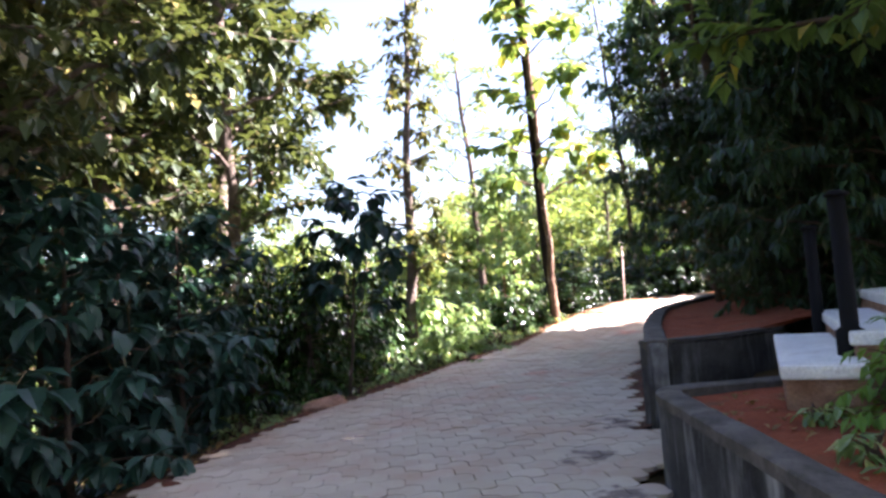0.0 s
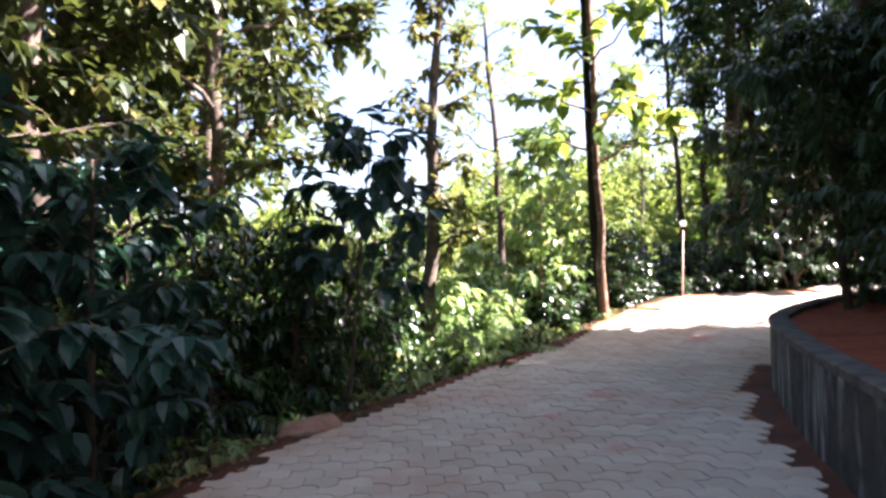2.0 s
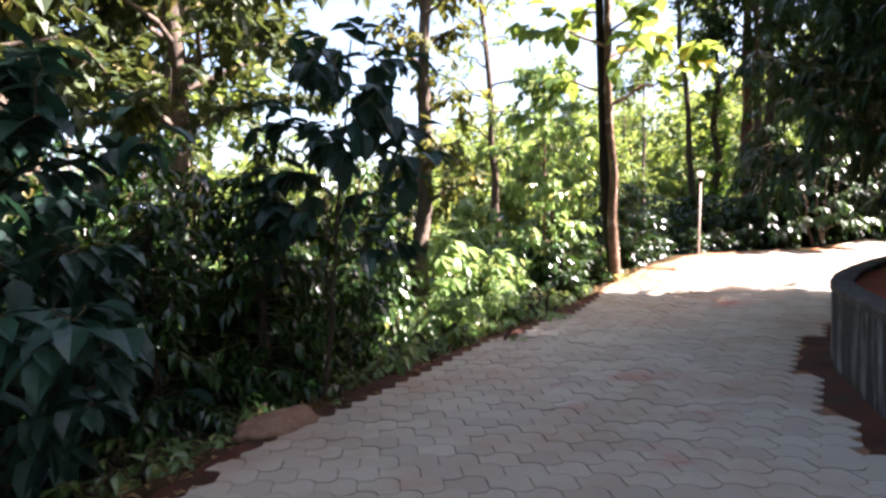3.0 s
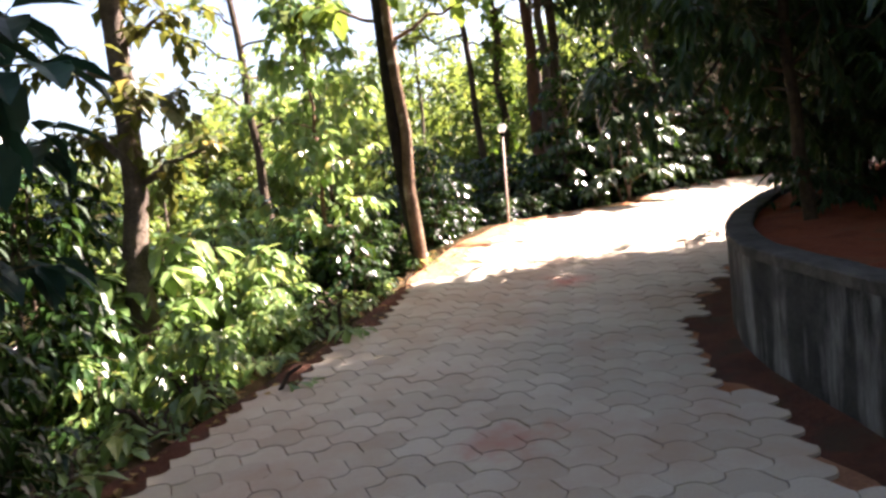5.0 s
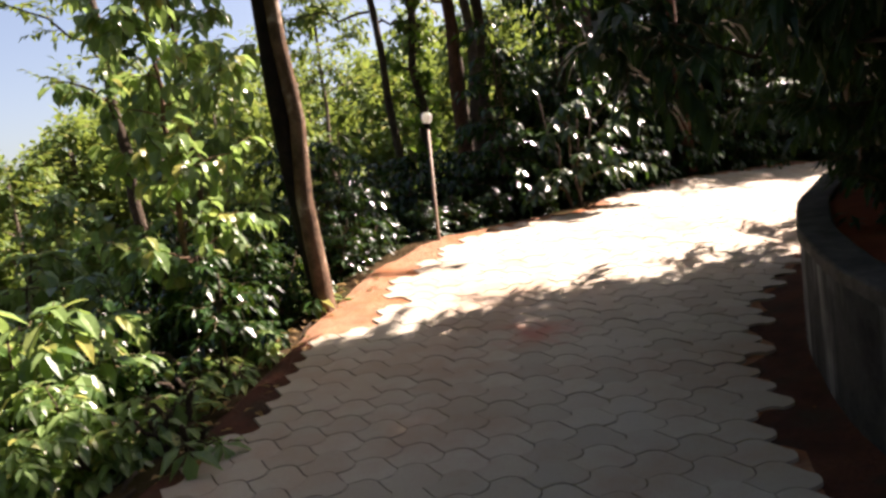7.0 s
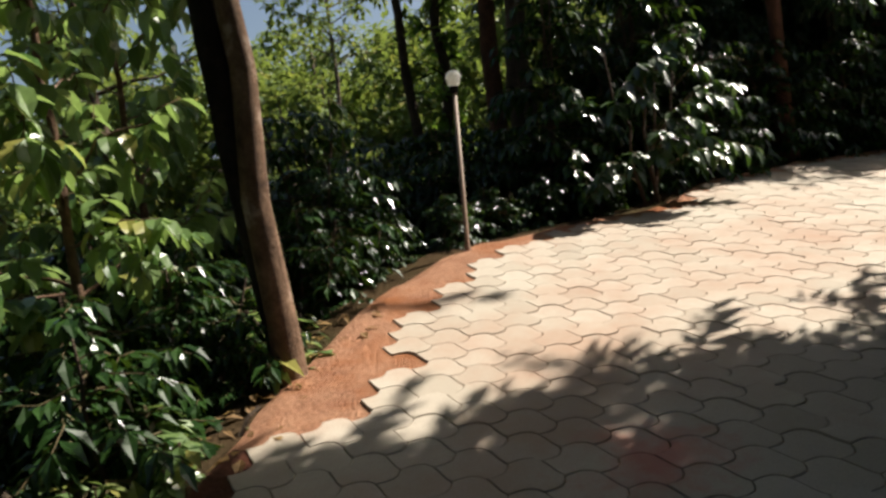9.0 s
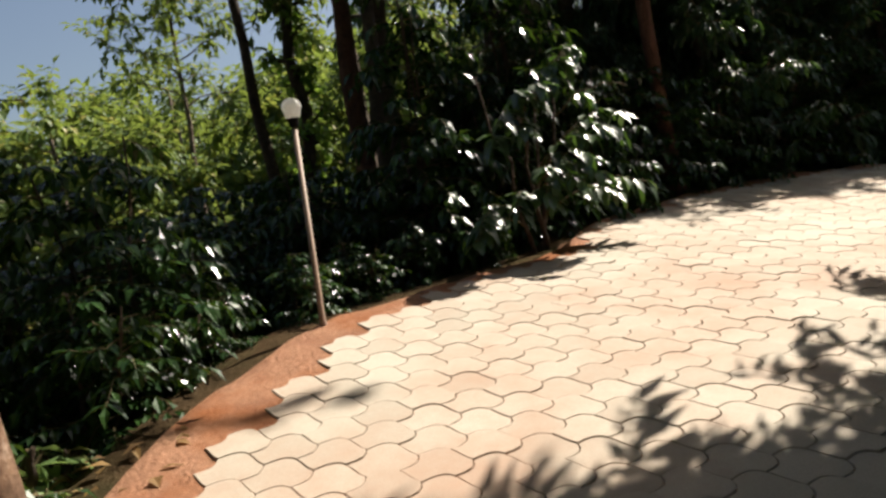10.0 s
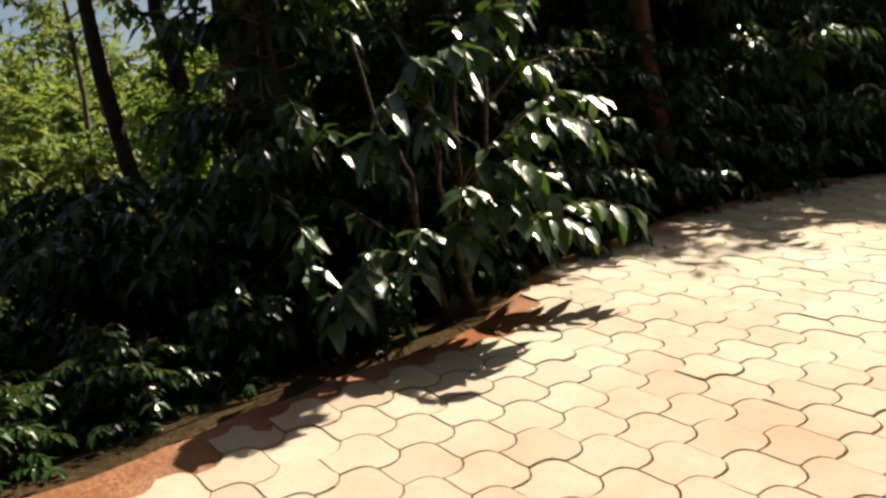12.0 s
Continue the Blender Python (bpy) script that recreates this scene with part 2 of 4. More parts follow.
LOW_WALL = [(1.20, -9), (1.22, 2.0), (1.345, 4.62), (2.35, 4.7)]
CROSS_WALL = [(1.77, 5.93), (2.55, 6.12), (3.3, 6.55)]
RIGHT = [(1.2, -25), (1.22, 2.0), (1.36, 4.65), (2.4, 4.75), (2.55, 6.02)] + WALL + [(24, 3)]
WALL_TOP = 0.72


def to_line(px, py, line):
    """Distance from points to a polyline."""
    best = np.full(np.shape(px), 1e9)
    for (ax, ay), (bx, by) in zip(line, line[1:]):
        dx, dy = bx - ax, by - ay
        s = np.clip(((px - ax) * dx + (py - ay) * dy) / (dx * dx + dy * dy), 0, 1)
        best = np.minimum(best, np.hypot(px - ax - s * dx, py - ay - s * dy))
    return best


def inside(px, py, poly):
    res = np.zeros(np.shape(px), bool)
    for (ax, ay), (bx, by) in zip(poly, poly[1:] + poly[:1]):
        if ay == by:
            continue
        res ^= ((ay > py) != (by > py)) & (px < (bx - ax) * (py - ay) / (by - ay) + ax)
    return res


ROAD_POLY = LEFT + RIGHT[::-1]


def road_z(x, y):
    yy = np.clip((np.asarray(y, float) - 8) / 10, -0.85, 0.93)
    xx = np.clip(np.asarray(x, float), -4, 9)
    a, b, c, d, e = GROUND
    return a + b * yy + c * yy ** 2 + d * xx / 5 + e * yy ** 3


def terrain_z(x, y):
    x, y = np.asarray(x, float), np.asarray(y, float)
    base = road_z(x, y)
    on = inside(x, y, ROAD_POLY)
    dl, dr = to_line(x, y, LEFT), to_line(x, y, RIGHT)
    bumps = 0.12 * np.sin(1.3 * x + 0.7 * y) * np.sin(0.9 * y - 0.6 * x) + 0.05 * np.sin(3.1 * x + 1.7) * np.sin(2.7 * y)
    low = base - 0.05 - 0.5 * np.clip(dl - 0.35, 0, 7) - 0.16 * np.clip(dl - 7, 0, 40) + bumps * np.clip(dl - 0.5, 0, 1)
    high = base + np.where(dr < 0.2, -0.1, WALL_TOP - 0.4) + 0.3 * np.clip(dr - 1.6, 0, 1.2) + 0.14 * np.clip(dr - 2.5, 0, 30) + bumps * np.clip(dr - 1, 0, 1)
    z = np.where(on, base - 0.075, np.where(dl < dr, low, high))
    far = np.clip((np.hypot(x - 3, y - 10) - 60) / 200, 0, 1)
    return z * (1 - far) + far * (-8)


def part(name, bm, mat, parent, label=""):
    me = bpy.data.meshes.new(name)
    if isinstance(bm, tuple):
        me.from_pydata(bm[0], [], bm[1])
    else:
        bm.to_mesh(me)
        bm.free()
    me.materials.append(mat)
    ob = new(name, me)
    if parent is not None:
        ob.parent = parent
    if label:
        tagged(ob, label)
    return ob


def smooth(ob):
    ob.data.polygons.foreach_set("use_smooth", [True] * len(ob.data.polygons))
    return ob


def grid_mesh(xs, ys, zf):
    X, Y = np.meshgrid(xs, ys)
    Z = zf(X, Y)
    v = np.c_[X.ravel(), Y.ravel(), Z.ravel()]
    n = len(xs)
    i = (np.arange(len(ys) - 1)[:, None] * n + np.arange(n - 1)[None]).ravel()
    return v.tolist(), np.c_[i, i + 1, i + n + 1, i + n].tolist()


def spread(lo, hi, step, reach):
    core = list(np.arange(lo, hi + 1e-6, step))
    s, up, down = step, [hi], [lo]
    while up[-1] < reach:
        s *= 1.25
        up.append(up[-1] + s)
        down.append(down[-1] - s)
    return np.array(down[:0:-1] + core + up[1:])


LITTER_GROUND.node_tree.nodes["Principled BSDF"].inputs["Specular IOR Level"].default_value = 0.0
ground = smooth(part("ground", grid_mesh(spread(-10, 22, 0.3, 2500), spread(-6, 26, 0.3, 2500), terrain_z), LITTER_GROUND, None))
tagged(ground, "leaf-littered forest floor falling away below the path", "ground", kind="structure")


# a soil bed under the pavers and along their edge
def offset_line(line, d):
    out = []
    for i, p in enumerate(line):
        a, b = line[max(i - 1, 0)], line[min(i + 1, len(line) - 1)]
        t = Vector((b[0] - a[0], b[1] - a[1])).normalized()
        out.append((p[0] + t.y * d, p[1] - t.x * d))
    return out


def densify(line, step):
    out = []
    for a, b in zip(line, line[1:]):
        n = max(1, int(math.hypot(b[0] - a[0], b[1] - a[1]) / step))
        out += [(a[0] + (b[0] - a[0]) * k / n, a[1] + (b[1] - a[1]) * k / n) for k in range(n)]
    return out + [line[-1]]


def rounded(line, step):
    """The polyline with its bends rounded off."""
    p = np.array(densify(line, step))
    for _ in range(3):
        p[1:-1] = 0.25 * p[:-2] + 0.5 * p[1:-1] + 0.25 * p[2:]
    return [tuple(q) for q in p]


def ribbon(rails):
    """Faces between rails, each a list of equally many (x, y, z)."""
    n = len(rails[0])
    v = [p for r in rails for p in r]
    return v, [(k * n + i, k * n + i + 1, (k + 1) * n + i + 1, (k + 1) * n + i) for k in range(len(rails) - 1) for i in range(n - 1)]


left_line = rounded([p for p in LEFT if p[1] > -10 or p[0] > 5][0:], 0.2)
rng = np.random.default_rng(7)


def bank_rail(line, d, dz, rough):
    out = []
    for x, y in offset_line(line, -d):
        wob = rough * (noise.noise((x * 2.3, y * 2.3, d)) + 0.6 * noise.noise((x * 7, y * 7, d)))
        out.append((x + wob * 0.5, y + wob * 0.3, float(road_z(x, y)) + dz + wob * 0.5))
    return out


VERGE = ((-0.75, -0.034, 0.0), (-0.45, -0.013, 0.02), (-0.22, -0.01, 0.03), (-0.02, -0.008, 0.05), (0.08, -0.005, 0.1), (0.2, -0.08, 0.14), (0.5, -0.3, 0.16), (0.9, -0.75, 0.1))
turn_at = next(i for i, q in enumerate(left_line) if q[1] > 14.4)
# one verge in two runs: the first has shade painted into its colour
for name, run, mat, label in (("soil_verge_shaded", left_line[:turn_at + 1], SHADED_SOIL, "crumbling soil bank along the edge of the pavers, coloured dark for shade"),
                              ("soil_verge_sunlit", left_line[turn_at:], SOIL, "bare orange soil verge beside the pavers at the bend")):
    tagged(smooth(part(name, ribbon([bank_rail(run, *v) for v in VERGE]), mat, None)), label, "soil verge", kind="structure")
road_bed = part("road_bed", grid_mesh(np.arange(-4, 20, 0.5), np.arange(-8, 18.5, 0.5), lambda x, y: np.where(inside(x, y, ROAD_POLY), road_z(x, y) - 0.018, terrain_z(x, y) - 0.3)), SOIL, None)
tagged(road_bed, "red soil bed showing in the paver joints", "soil bed", kind="structure")


# ---- retaining walls ----
def wall_run(name, line, thick, top_of, label, cap=0.03):
    """A plastered wall along a line, its road face on the line, with a worn top edge."""
    line = rounded(line, 0.15) if len(line) > 2 else densify(line, 0.15)
    face, behind = line, offset_line(line, thick)
    rails = []
    for pts, dz, inset in ((face, None, 0), (face, -cap, 0), (offset_line(line, 0.025), 0, 0), (offset_line(line, thick - 0.025), 0, 0), (behind, -cap, 0), (behind, None, 0)):
        r = []
        for (x, y), (fx, fy) in zip(pts, face):
            w = 0.008 * noise.noise((x * 5, y * 5, 1.0)) if dz is not None else 0
            z = float(road_z(fx, fy)) - 0.25 if dz is None else top_of(fx, fy) + dz + w
            r.append((x + w, y, z))
        rails.append(r)
    v, f = ribbon(rails)
    n, m = len(rails[0]), len(rails)
    f += [tuple(k * n for k in range(m)), tuple(k * n + n - 1 for k in reversed(range(m)))]
    ob = part(name, (v, f), CONCRETE, None)
    return tagged(ob, label, "retaining wall", kind="structure")


wall_run("wall_low", LOW_WALL, 0.14, lambda x, y: 0.63, "low stained concrete retaining wall of the soil bed")
wall_run("wall_cross", CROSS_WALL, -0.16, lambda x, y: 0.81, "stained concrete wall stepping up across the soil bed")
wall_long = wall_run("wall_long", WALL, 0.18,
                     lambda x, y: max(0.81, float(road_z(x, y)) + 0.74), "long curved concrete retaining wall, grey and streaked")
WALL_LINE = rounded(WALL, 0.25)


def coping(name, line, thick, top_of, label):
    """A thin worn cement cap along a wall."""
    line = rounded(line, 0.15) if len(line) > 2 else densify(line, 0.15)
    rails = []
    for d, dz in ((-0.012, -0.05), (-0.014, 0.012), (0.0, 0.02), (thick * 0.5, 0.024), (thick, 0.02), (thick + 0.014, 0.012), (thick + 0.012, -0.05)):
        rails.append([(x + 0.006 * noise.noise((x * 9, y * 9, d)), y, top_of(fx, fy) + dz + 0.01 * noise.noise((x * 6, y * 6, 3.0))) for (x, y), (fx, fy) in zip(offset_line(line, d), line)])
    v, f = ribbon(rails)
    n, m = len(rails[0]), len(rails)
    f += [tuple(k * n for k in range(m)), tuple(k * n + n - 1 for k in reversed(range(m)))]
    return tagged(part(name, (v, f), CEMENT, None), label, "coping", kind="structure")


coping("coping_low", LOW_WALL, 0.14, lambda x, y: 0.63, "worn pale cement coping on the low wall")
coping("coping_cross", CROSS_WALL, -0.16, lambda x, y: 0.81, "worn pale cement coping on the stepped wall")
coping("coping_long", WALL, 0.18, lambda x, y: max(0.81, float(road_z(x, y)) + 0.74), "worn cement coping along the curved wall")


def bed(name, line, offsets, top_of, label, rise=0.0, behind=False):
    rails = []
    for d in offsets:
        rails.append([(x, max(y, 6.0 + 0.36 * (x - 1.75)) if behind else y, top_of(fx, fy) - 0.035 + rise * max(0, d - 0.6) + 0.03 * noise.noise((x * 3, y * 3, 0)) + 0.015 * noise.noise((x * 11, y * 11, 0)))
                      for (x, y), (fx, fy) in zip(offset_line(line, d), line)])
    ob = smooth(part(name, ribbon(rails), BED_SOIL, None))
    return tagged(ob, label, "soil bed", kind="structure")


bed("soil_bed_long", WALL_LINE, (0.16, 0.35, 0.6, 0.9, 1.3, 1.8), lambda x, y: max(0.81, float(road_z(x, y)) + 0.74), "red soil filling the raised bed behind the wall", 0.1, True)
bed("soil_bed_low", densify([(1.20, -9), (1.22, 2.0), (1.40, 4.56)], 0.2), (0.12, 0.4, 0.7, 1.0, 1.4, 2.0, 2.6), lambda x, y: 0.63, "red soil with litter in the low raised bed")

wall_foot = [p for p in WALL_LINE if p[0] < 9]
strip = []
for d, dz in ((-0.62, -0.035), (-0.35, -0.022), (-0.1, -0.005), (0.04, 0.03)):
    strip.append([(x, y, float(road_z(x, y)) + dz + 0.02 * noise.noise((x * 4, y * 4, d))) for x, y in offset_line(wall_foot, d)])
# the shade at the wall foot is in this strip's dark colour
tagged(smooth(part("wall_foot_soil", ribbon(strip), SHADED_SOIL, None)), "strip of soil between the pavers and the wall, darkened for shade", "soil", kind="structure")

# ridge beyond the valley, with the distance haze painted into its colour
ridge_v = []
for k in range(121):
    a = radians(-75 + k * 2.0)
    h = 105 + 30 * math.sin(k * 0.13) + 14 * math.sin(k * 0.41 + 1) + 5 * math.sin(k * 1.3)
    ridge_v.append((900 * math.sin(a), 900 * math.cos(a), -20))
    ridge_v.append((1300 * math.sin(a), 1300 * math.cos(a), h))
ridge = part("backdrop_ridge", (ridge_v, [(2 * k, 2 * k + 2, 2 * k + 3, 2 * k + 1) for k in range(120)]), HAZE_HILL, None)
tagged(ridge, "wooded ridge beyond the valley, blue-grey haze put into its colour", "backdrop", kind="structure")


# ---- plants ----
def unit(a):
    return a / np.maximum(np.linalg.norm(a, axis=-1, keepdims=True), 1e-9)


def leaves(P, D, L, W, rise=None, fold=0.18, curl=0.25, fine=False):
    """Vertices and faces of many leaves: base points, directions, lengths, widths."""
    n = len(P)
    D = unit(D)
    up = np.tile([0.0, 0.0, 1.0], (n, 1)) if rise is None else rise
    S = unit(np.cross(D, up) + 1e-4)
    N = unit(np.cross(S, D))
    L, W = np.broadcast_to(L, n)[:, None], np.broadcast_to(W, n)[:, None]

    def at(a, s, h):
        return P + D * L * a + S * W * s + N * (W * h) - N * L * curl * a * a

    if fine:
        rows = [at(0, 0, 0), at(0.3, -0.5, fold), at(0.3, 0, 0), at(0.3, 0.5, fold), at(0.68, -0.4, fold), at(0.68, 0, 0), at(0.68, 0.4, fold), at(1, 0, 0)]
        faces = [(0, 1, 2), (0, 2, 3), (1, 4, 5, 2), (2, 5, 6, 3), (4, 7, 5), (5, 7, 6)]
    else:
        rows = [at(0, 0, 0), at(0.45, -0.5, fold), at(0.45, 0, 0), at(0.45, 0.5, fold), at(1, 0, 0)]
        faces = [(0, 1, 2), (0, 2, 3), (1, 4, 2), (2, 4, 3)]
    k = len(rows)
    v = np.stack(rows, 1).reshape(-1, 3)
    base = (np.arange(n) * k)[:, None]
    f = []
    for face in faces:
        f += (base + np.array(face)[None]).tolist()
    return v.tolist(), f


def tube(path, radii, sides=8, wob=0.0):
    path = np.asarray(path, float)
    v, f = [], []
    n = len(path)
    for i in range(n):
        t = unit(path[min(i + 1, n - 1)] - path[max(i - 1, 0)])
        a = unit(np.cross(t, [0.31, 0.95, 0.05]))
        b = np.cross(t, a)
        for s in range(sides):
            w = 2 * math.pi * s / sides
            r = radii[i] * (1 + wob * noise.noise((path[i][0] * 3 + math.cos(w), path[i][1] * 3 + math.sin(w), path[i][2] * 2.5)))
            v.append((path[i] + a * r * math.cos(w) + b * r * math.sin(w)).tolist())
    for i in range(n - 1):
        for s in range(sides):
            q = (s + 1) % sides
            f.append((i * sides + s, i * sides + q, (i + 1) * sides + q, (i + 1) * sides + s))
    f.append(tuple((n - 1) * sides + s for s in range(sides)))
    return v, f


def joined(pieces):
    V, F = [], []
    for v, f in pieces:
        o = len(V)
        V += v
        F += [tuple(i + o for i in q) for q in f]
    return V, F


def bent(a, b, n, sway, r, sag=0.0):
    a, b = np.asarray(a, float), np.asarray(b, float)
    s = np.linspace(0, 1, n)[:, None]
    p = a + (b - a) * s
    p += r.normal(0, sway, (n, 3)) * np.sin(np.pi * s)
    p[:, 2] += -sag * (s[:, 0] ** 2)
    return p


def root_at(name, x, y, label, category, group="", z=None):
    ob = new(name)
    ob.empty_display_size = 0.2
    ob.location = (x, y, (float(terrain_z(x, y)) if z is None else z) - 0.04)
    return tagged(ob, label, category, group)


def spray(paths, r, gap, length, width, droop, start=0.25, pair=True, jitter=0.35, spread_out=0.9):
    """Opposite leaves along twigs. Returns base points, directions, lengths, widths."""
    P, D, L, W = [], [], [], []
    for p in paths:
        seg = np.linalg.norm(np.diff(p, axis=0), axis=1)
        total = seg.sum()
        cum = np.r_[0, np.cumsum(seg)]
        s = total * start
        while s <= total:
            i = min(np.searchsorted(cum, s, side="right") - 1, len(seg) - 1)
            q = p[i] + (p[i + 1] - p[i]) * (s - cum[i]) / seg[i]
            t = unit(p[i + 1] - p[i])
            side = unit(np.cross(t, [0, 0, 1]) + 1e-4)
            for sg in ((-1, 1) if pair else (r.choice((-1, 1)),)):
                d = t * 0.6 + side * sg * spread_out + np.array([0, 0, -droop]) + r.normal(0, jitter, 3)
                k = r.uniform(0.7, 1.15)
                P.append(q), D.append(d), L.append(length * k), W.append(width * k)
            s += gap * r.uniform(0.75, 1.25)
        P.append(p[-1]), D.append(unit(p[-1] - p[-2]) + np.array([0, 0, -droop])), L.append(length), W.append(width)
    return np.array(P), np.array(D), np.array(L), np.array(W)


def crown_part(foliage, twigs, leaf, root):
    """Leaves and their twigs as one crown."""
    n = len(foliage[1])
    ob = part("crown", joined([foliage] + twigs), leaf, root)
    ob.data.materials.append(TWIG)
    index = np.ones(len(ob.data.polygons), dtype=np.int32)
    index[:n] = 0
    ob.data.polygons.foreach_set("material_index", index)
    return ob


def coffee_bush(x, y, height, reach, seed, label, leaf=COFFEE_LEAF, length=0.17, name="coffee_bush", count=46, gap=0.075, category="bush", fine=False):
    """A bush of upright stems with level, leafy side shoots."""
    r = np.random.default_rng(seed)
    root = root_at(name, x, y, label, category)
    stems, shoots = [], []
    for k in range(3):
        top = np.array([r.normal(0, 0.18), r.normal(0, 0.18), height * r.uniform(0.85, 1.0)])
        stems.append(bent((r.normal(0, 0.06), r.normal(0, 0.06), -0.1), top, 7, 0.03, r))
    for k in range(count):
        stem = stems[k % 3]
        h = r.uniform(0.12, 1.0)
        i = int(h * 5.99)
        q = stem[i] + (stem[i + 1] - stem[i]) * (h * 6 - i)
        a = k * 2.4 + r.normal(0, 0.3)
        ln = reach * (1.05 - 0.65 * h ** 1.5) * r.uniform(0.65, 1.1)
        e = q + np.array([math.cos(a) * ln, math.sin(a) * ln, ln * r.uniform(0.05, 0.4)])
        shoots.append(bent(q, e, 6, 0.02, r, ln * r.uniform(0.15, 0.5)))
    for s in stems:
        smooth(part("stem", tube(s, np.linspace(0.022, 0.007, len(s)), 6), BARK_DARK, root))
    P, D, L, W = spray(shoots, r, gap, length, length * 0.42, 0.45)
    crown_part(leaves(P, D, L, W, fine=fine), [tube(s, np.linspace(0.007, 0.002, len(s)), 3) for s in shoots], leaf, root)
    return root


def tree(name, x, y, height, radius, seed, label, bark, leaf, lean=(0, 0), clear=0.35, spreads=0.28, limbs=16, twigs=9, length=0.2, width=0.08,
         droop=0.3, gap=0.09, pair=True, crown_low=0.5, z=None, category="tree", sides=9, tip=0.25, twig_len=0.6, upward=0.5, fine=False, own_limbs=False, sway=0.018):
    """A tapered trunk with limbs, twigs along them and leaves on the twigs."""
    r = np.random.default_rng(seed)
    root = root_at(name, x, y, label, category, z=z)
    top = np.array([lean[0] * height, lean[1] * height, height])
    trunk = bent((0, 0, -0.3), top, 14, sway * height / 5, r)
    rad = radius * (1 - (1 - tip) * np.linspace(0, 1, 14) ** 0.9)
    rad[0] *= 1.35
    rad[1] *= 1.08
    arms, ends = [], []
    for k in range(limbs):
        h = clear + (1 - clear) * (k + r.uniform(0, 1)) / limbs
        i = min(int(h * 13), 12)
        q = trunk[i] + (trunk[i + 1] - trunk[i]) * (h * 13 - i)
        a = k * 2.4 + r.normal(0, 0.4)
        ln = height * spreads * (1.1 - 0.75 * max(0, (h - crown_low) / (1.001 - crown_low)) ** 1.6) * r.uniform(0.6, 1.15)
        e = q + np.array([math.cos(a) * ln, math.sin(a) * ln, ln * upward * r.uniform(0.4, 1.4)])
        arm = bent(q, e, 7, 0.05 * ln, r, ln * 0.12)
        arms.append((arm, rad[i] * 0.42))
        for j in range(twigs):
            s = r.uniform(0.25, 1.0)
            m = min(int(s * 6), 5)
            b = arm[m] + (arm[m + 1] - arm[m]) * (s * 6 - m)
            d = unit(r.normal(0, 1, 3) + 0.5 * unit(e - q) + np.array([0, 0, 0.15])) * twig_len * r.uniform(0.5, 1.2)
            ends.append(bent(b, b + d, 5, 0.03, r, 0.25 * twig_len * droop))
        ends.append(arm[3:])
    if own_limbs:
        smooth(part("trunk", tube(trunk, rad, sides, 0.25), bark, root))
        for p, w in arms:
            smooth(part("limb", tube(p, np.linspace(w, w * 0.25, len(p)), 6), bark, root))
    else:
        smooth(part("trunk", joined([tube(trunk, rad, sides, 0.25)] + [tube(p, np.linspace(w, w * 0.25, len(p)), 5) for p, w in arms]), bark, root))
    P, D, L, W = spray(ends, r, gap, length, width, droop, start=0.15, pair=pair)
    crown_part(leaves(P, D, L, W, fine=fine), [tube(p, np.linspace(0.008, 0.003, len(p)), 3) for p in ends], leaf, root)
    return root


def again(ob, x, y, turn, size=1.0, z=None):
    zz = (float(terrain_z(x, y)) if z is None else z) - 0.04
    return copy_thing(ob, pose(x, y, zz, 0, 0, turn) @ Matrix.Scale(size, 4))


def along(line_d, y):
    """The x of the path's outer edge at y, moved outwards."""
    for (ax, ay), (bx, by) in zip(LEFT, LEFT[1:]):
        if ay <= y <= by and by > ay:
            return ax + (bx - ax) * (y - ay) / (by - ay) - line_d
    return -3 - line_d


# the young teak at the path's edge, with its fork
teak = tree("teak_tree", 2.515, 15.2, 9.0, 0.082, 3, "slender young teak with large round leaves at the path's edge", BARK_TEAK, TEAK_LEAF, lean=(-0.035, -0.03), clear=0.33, spreads=0.15,
            limbs=24, twigs=2, length=0.34, width=0.27, droop=0.55, gap=0.17, crown_low=0.3, twig_len=0.45, fine=True, own_limbs=True, sway=0.012, tip=0.6)
# dark stem added against the trunk in place of its shaded side
dark_stem_rng = np.random.default_rng(77)
dark_stem = bent((-0.02, 0.1, -0.2), (-0.30, -0.18, 8.2), 16, 0.008, dark_stem_rng)
dark_stem[:, 0] -= 0.07 * np.minimum(np.arange(16) / 4, 1)
smooth(part("climbing_stem", tube(dark_stem, 0.085 * np.linspace(1, 0.5, 16) * (0.7 + 0.45 * np.minimum(np.arange(16) / 3, 1)), 9, 0.35), BARK_SHADED, teak, "dark stem against the trunk, standing in for its shaded side"))

# trunk with dead top, in the thicket
dead = tree("dry_topped_tree", -0.8, 13.75, 8.2, 0.15, 11, "slim tree with a bare dry top and browning leaves", BARK_GREY, BROWNING_LEAF, lean=(0.05, 0), clear=0.3, spreads=0.085, limbs=22, twigs=7, length=0.2, width=0.12,
            droop=0.6, gap=0.13, twig_len=0.4)

# big trees over the outer edge
tall = tree("shade_tree", -6.0, 9.0, 12.0, 0.19, 21, "tall shade tree with a straight grey trunk and dense leaves", BARK_GREY, SHADE_LEAF, clear=0.36, spreads=0.2, limbs=28, twigs=14, length=0.26, width=0.17,
            droop=0.45, gap=0.12, twig_len=0.7, z=None)
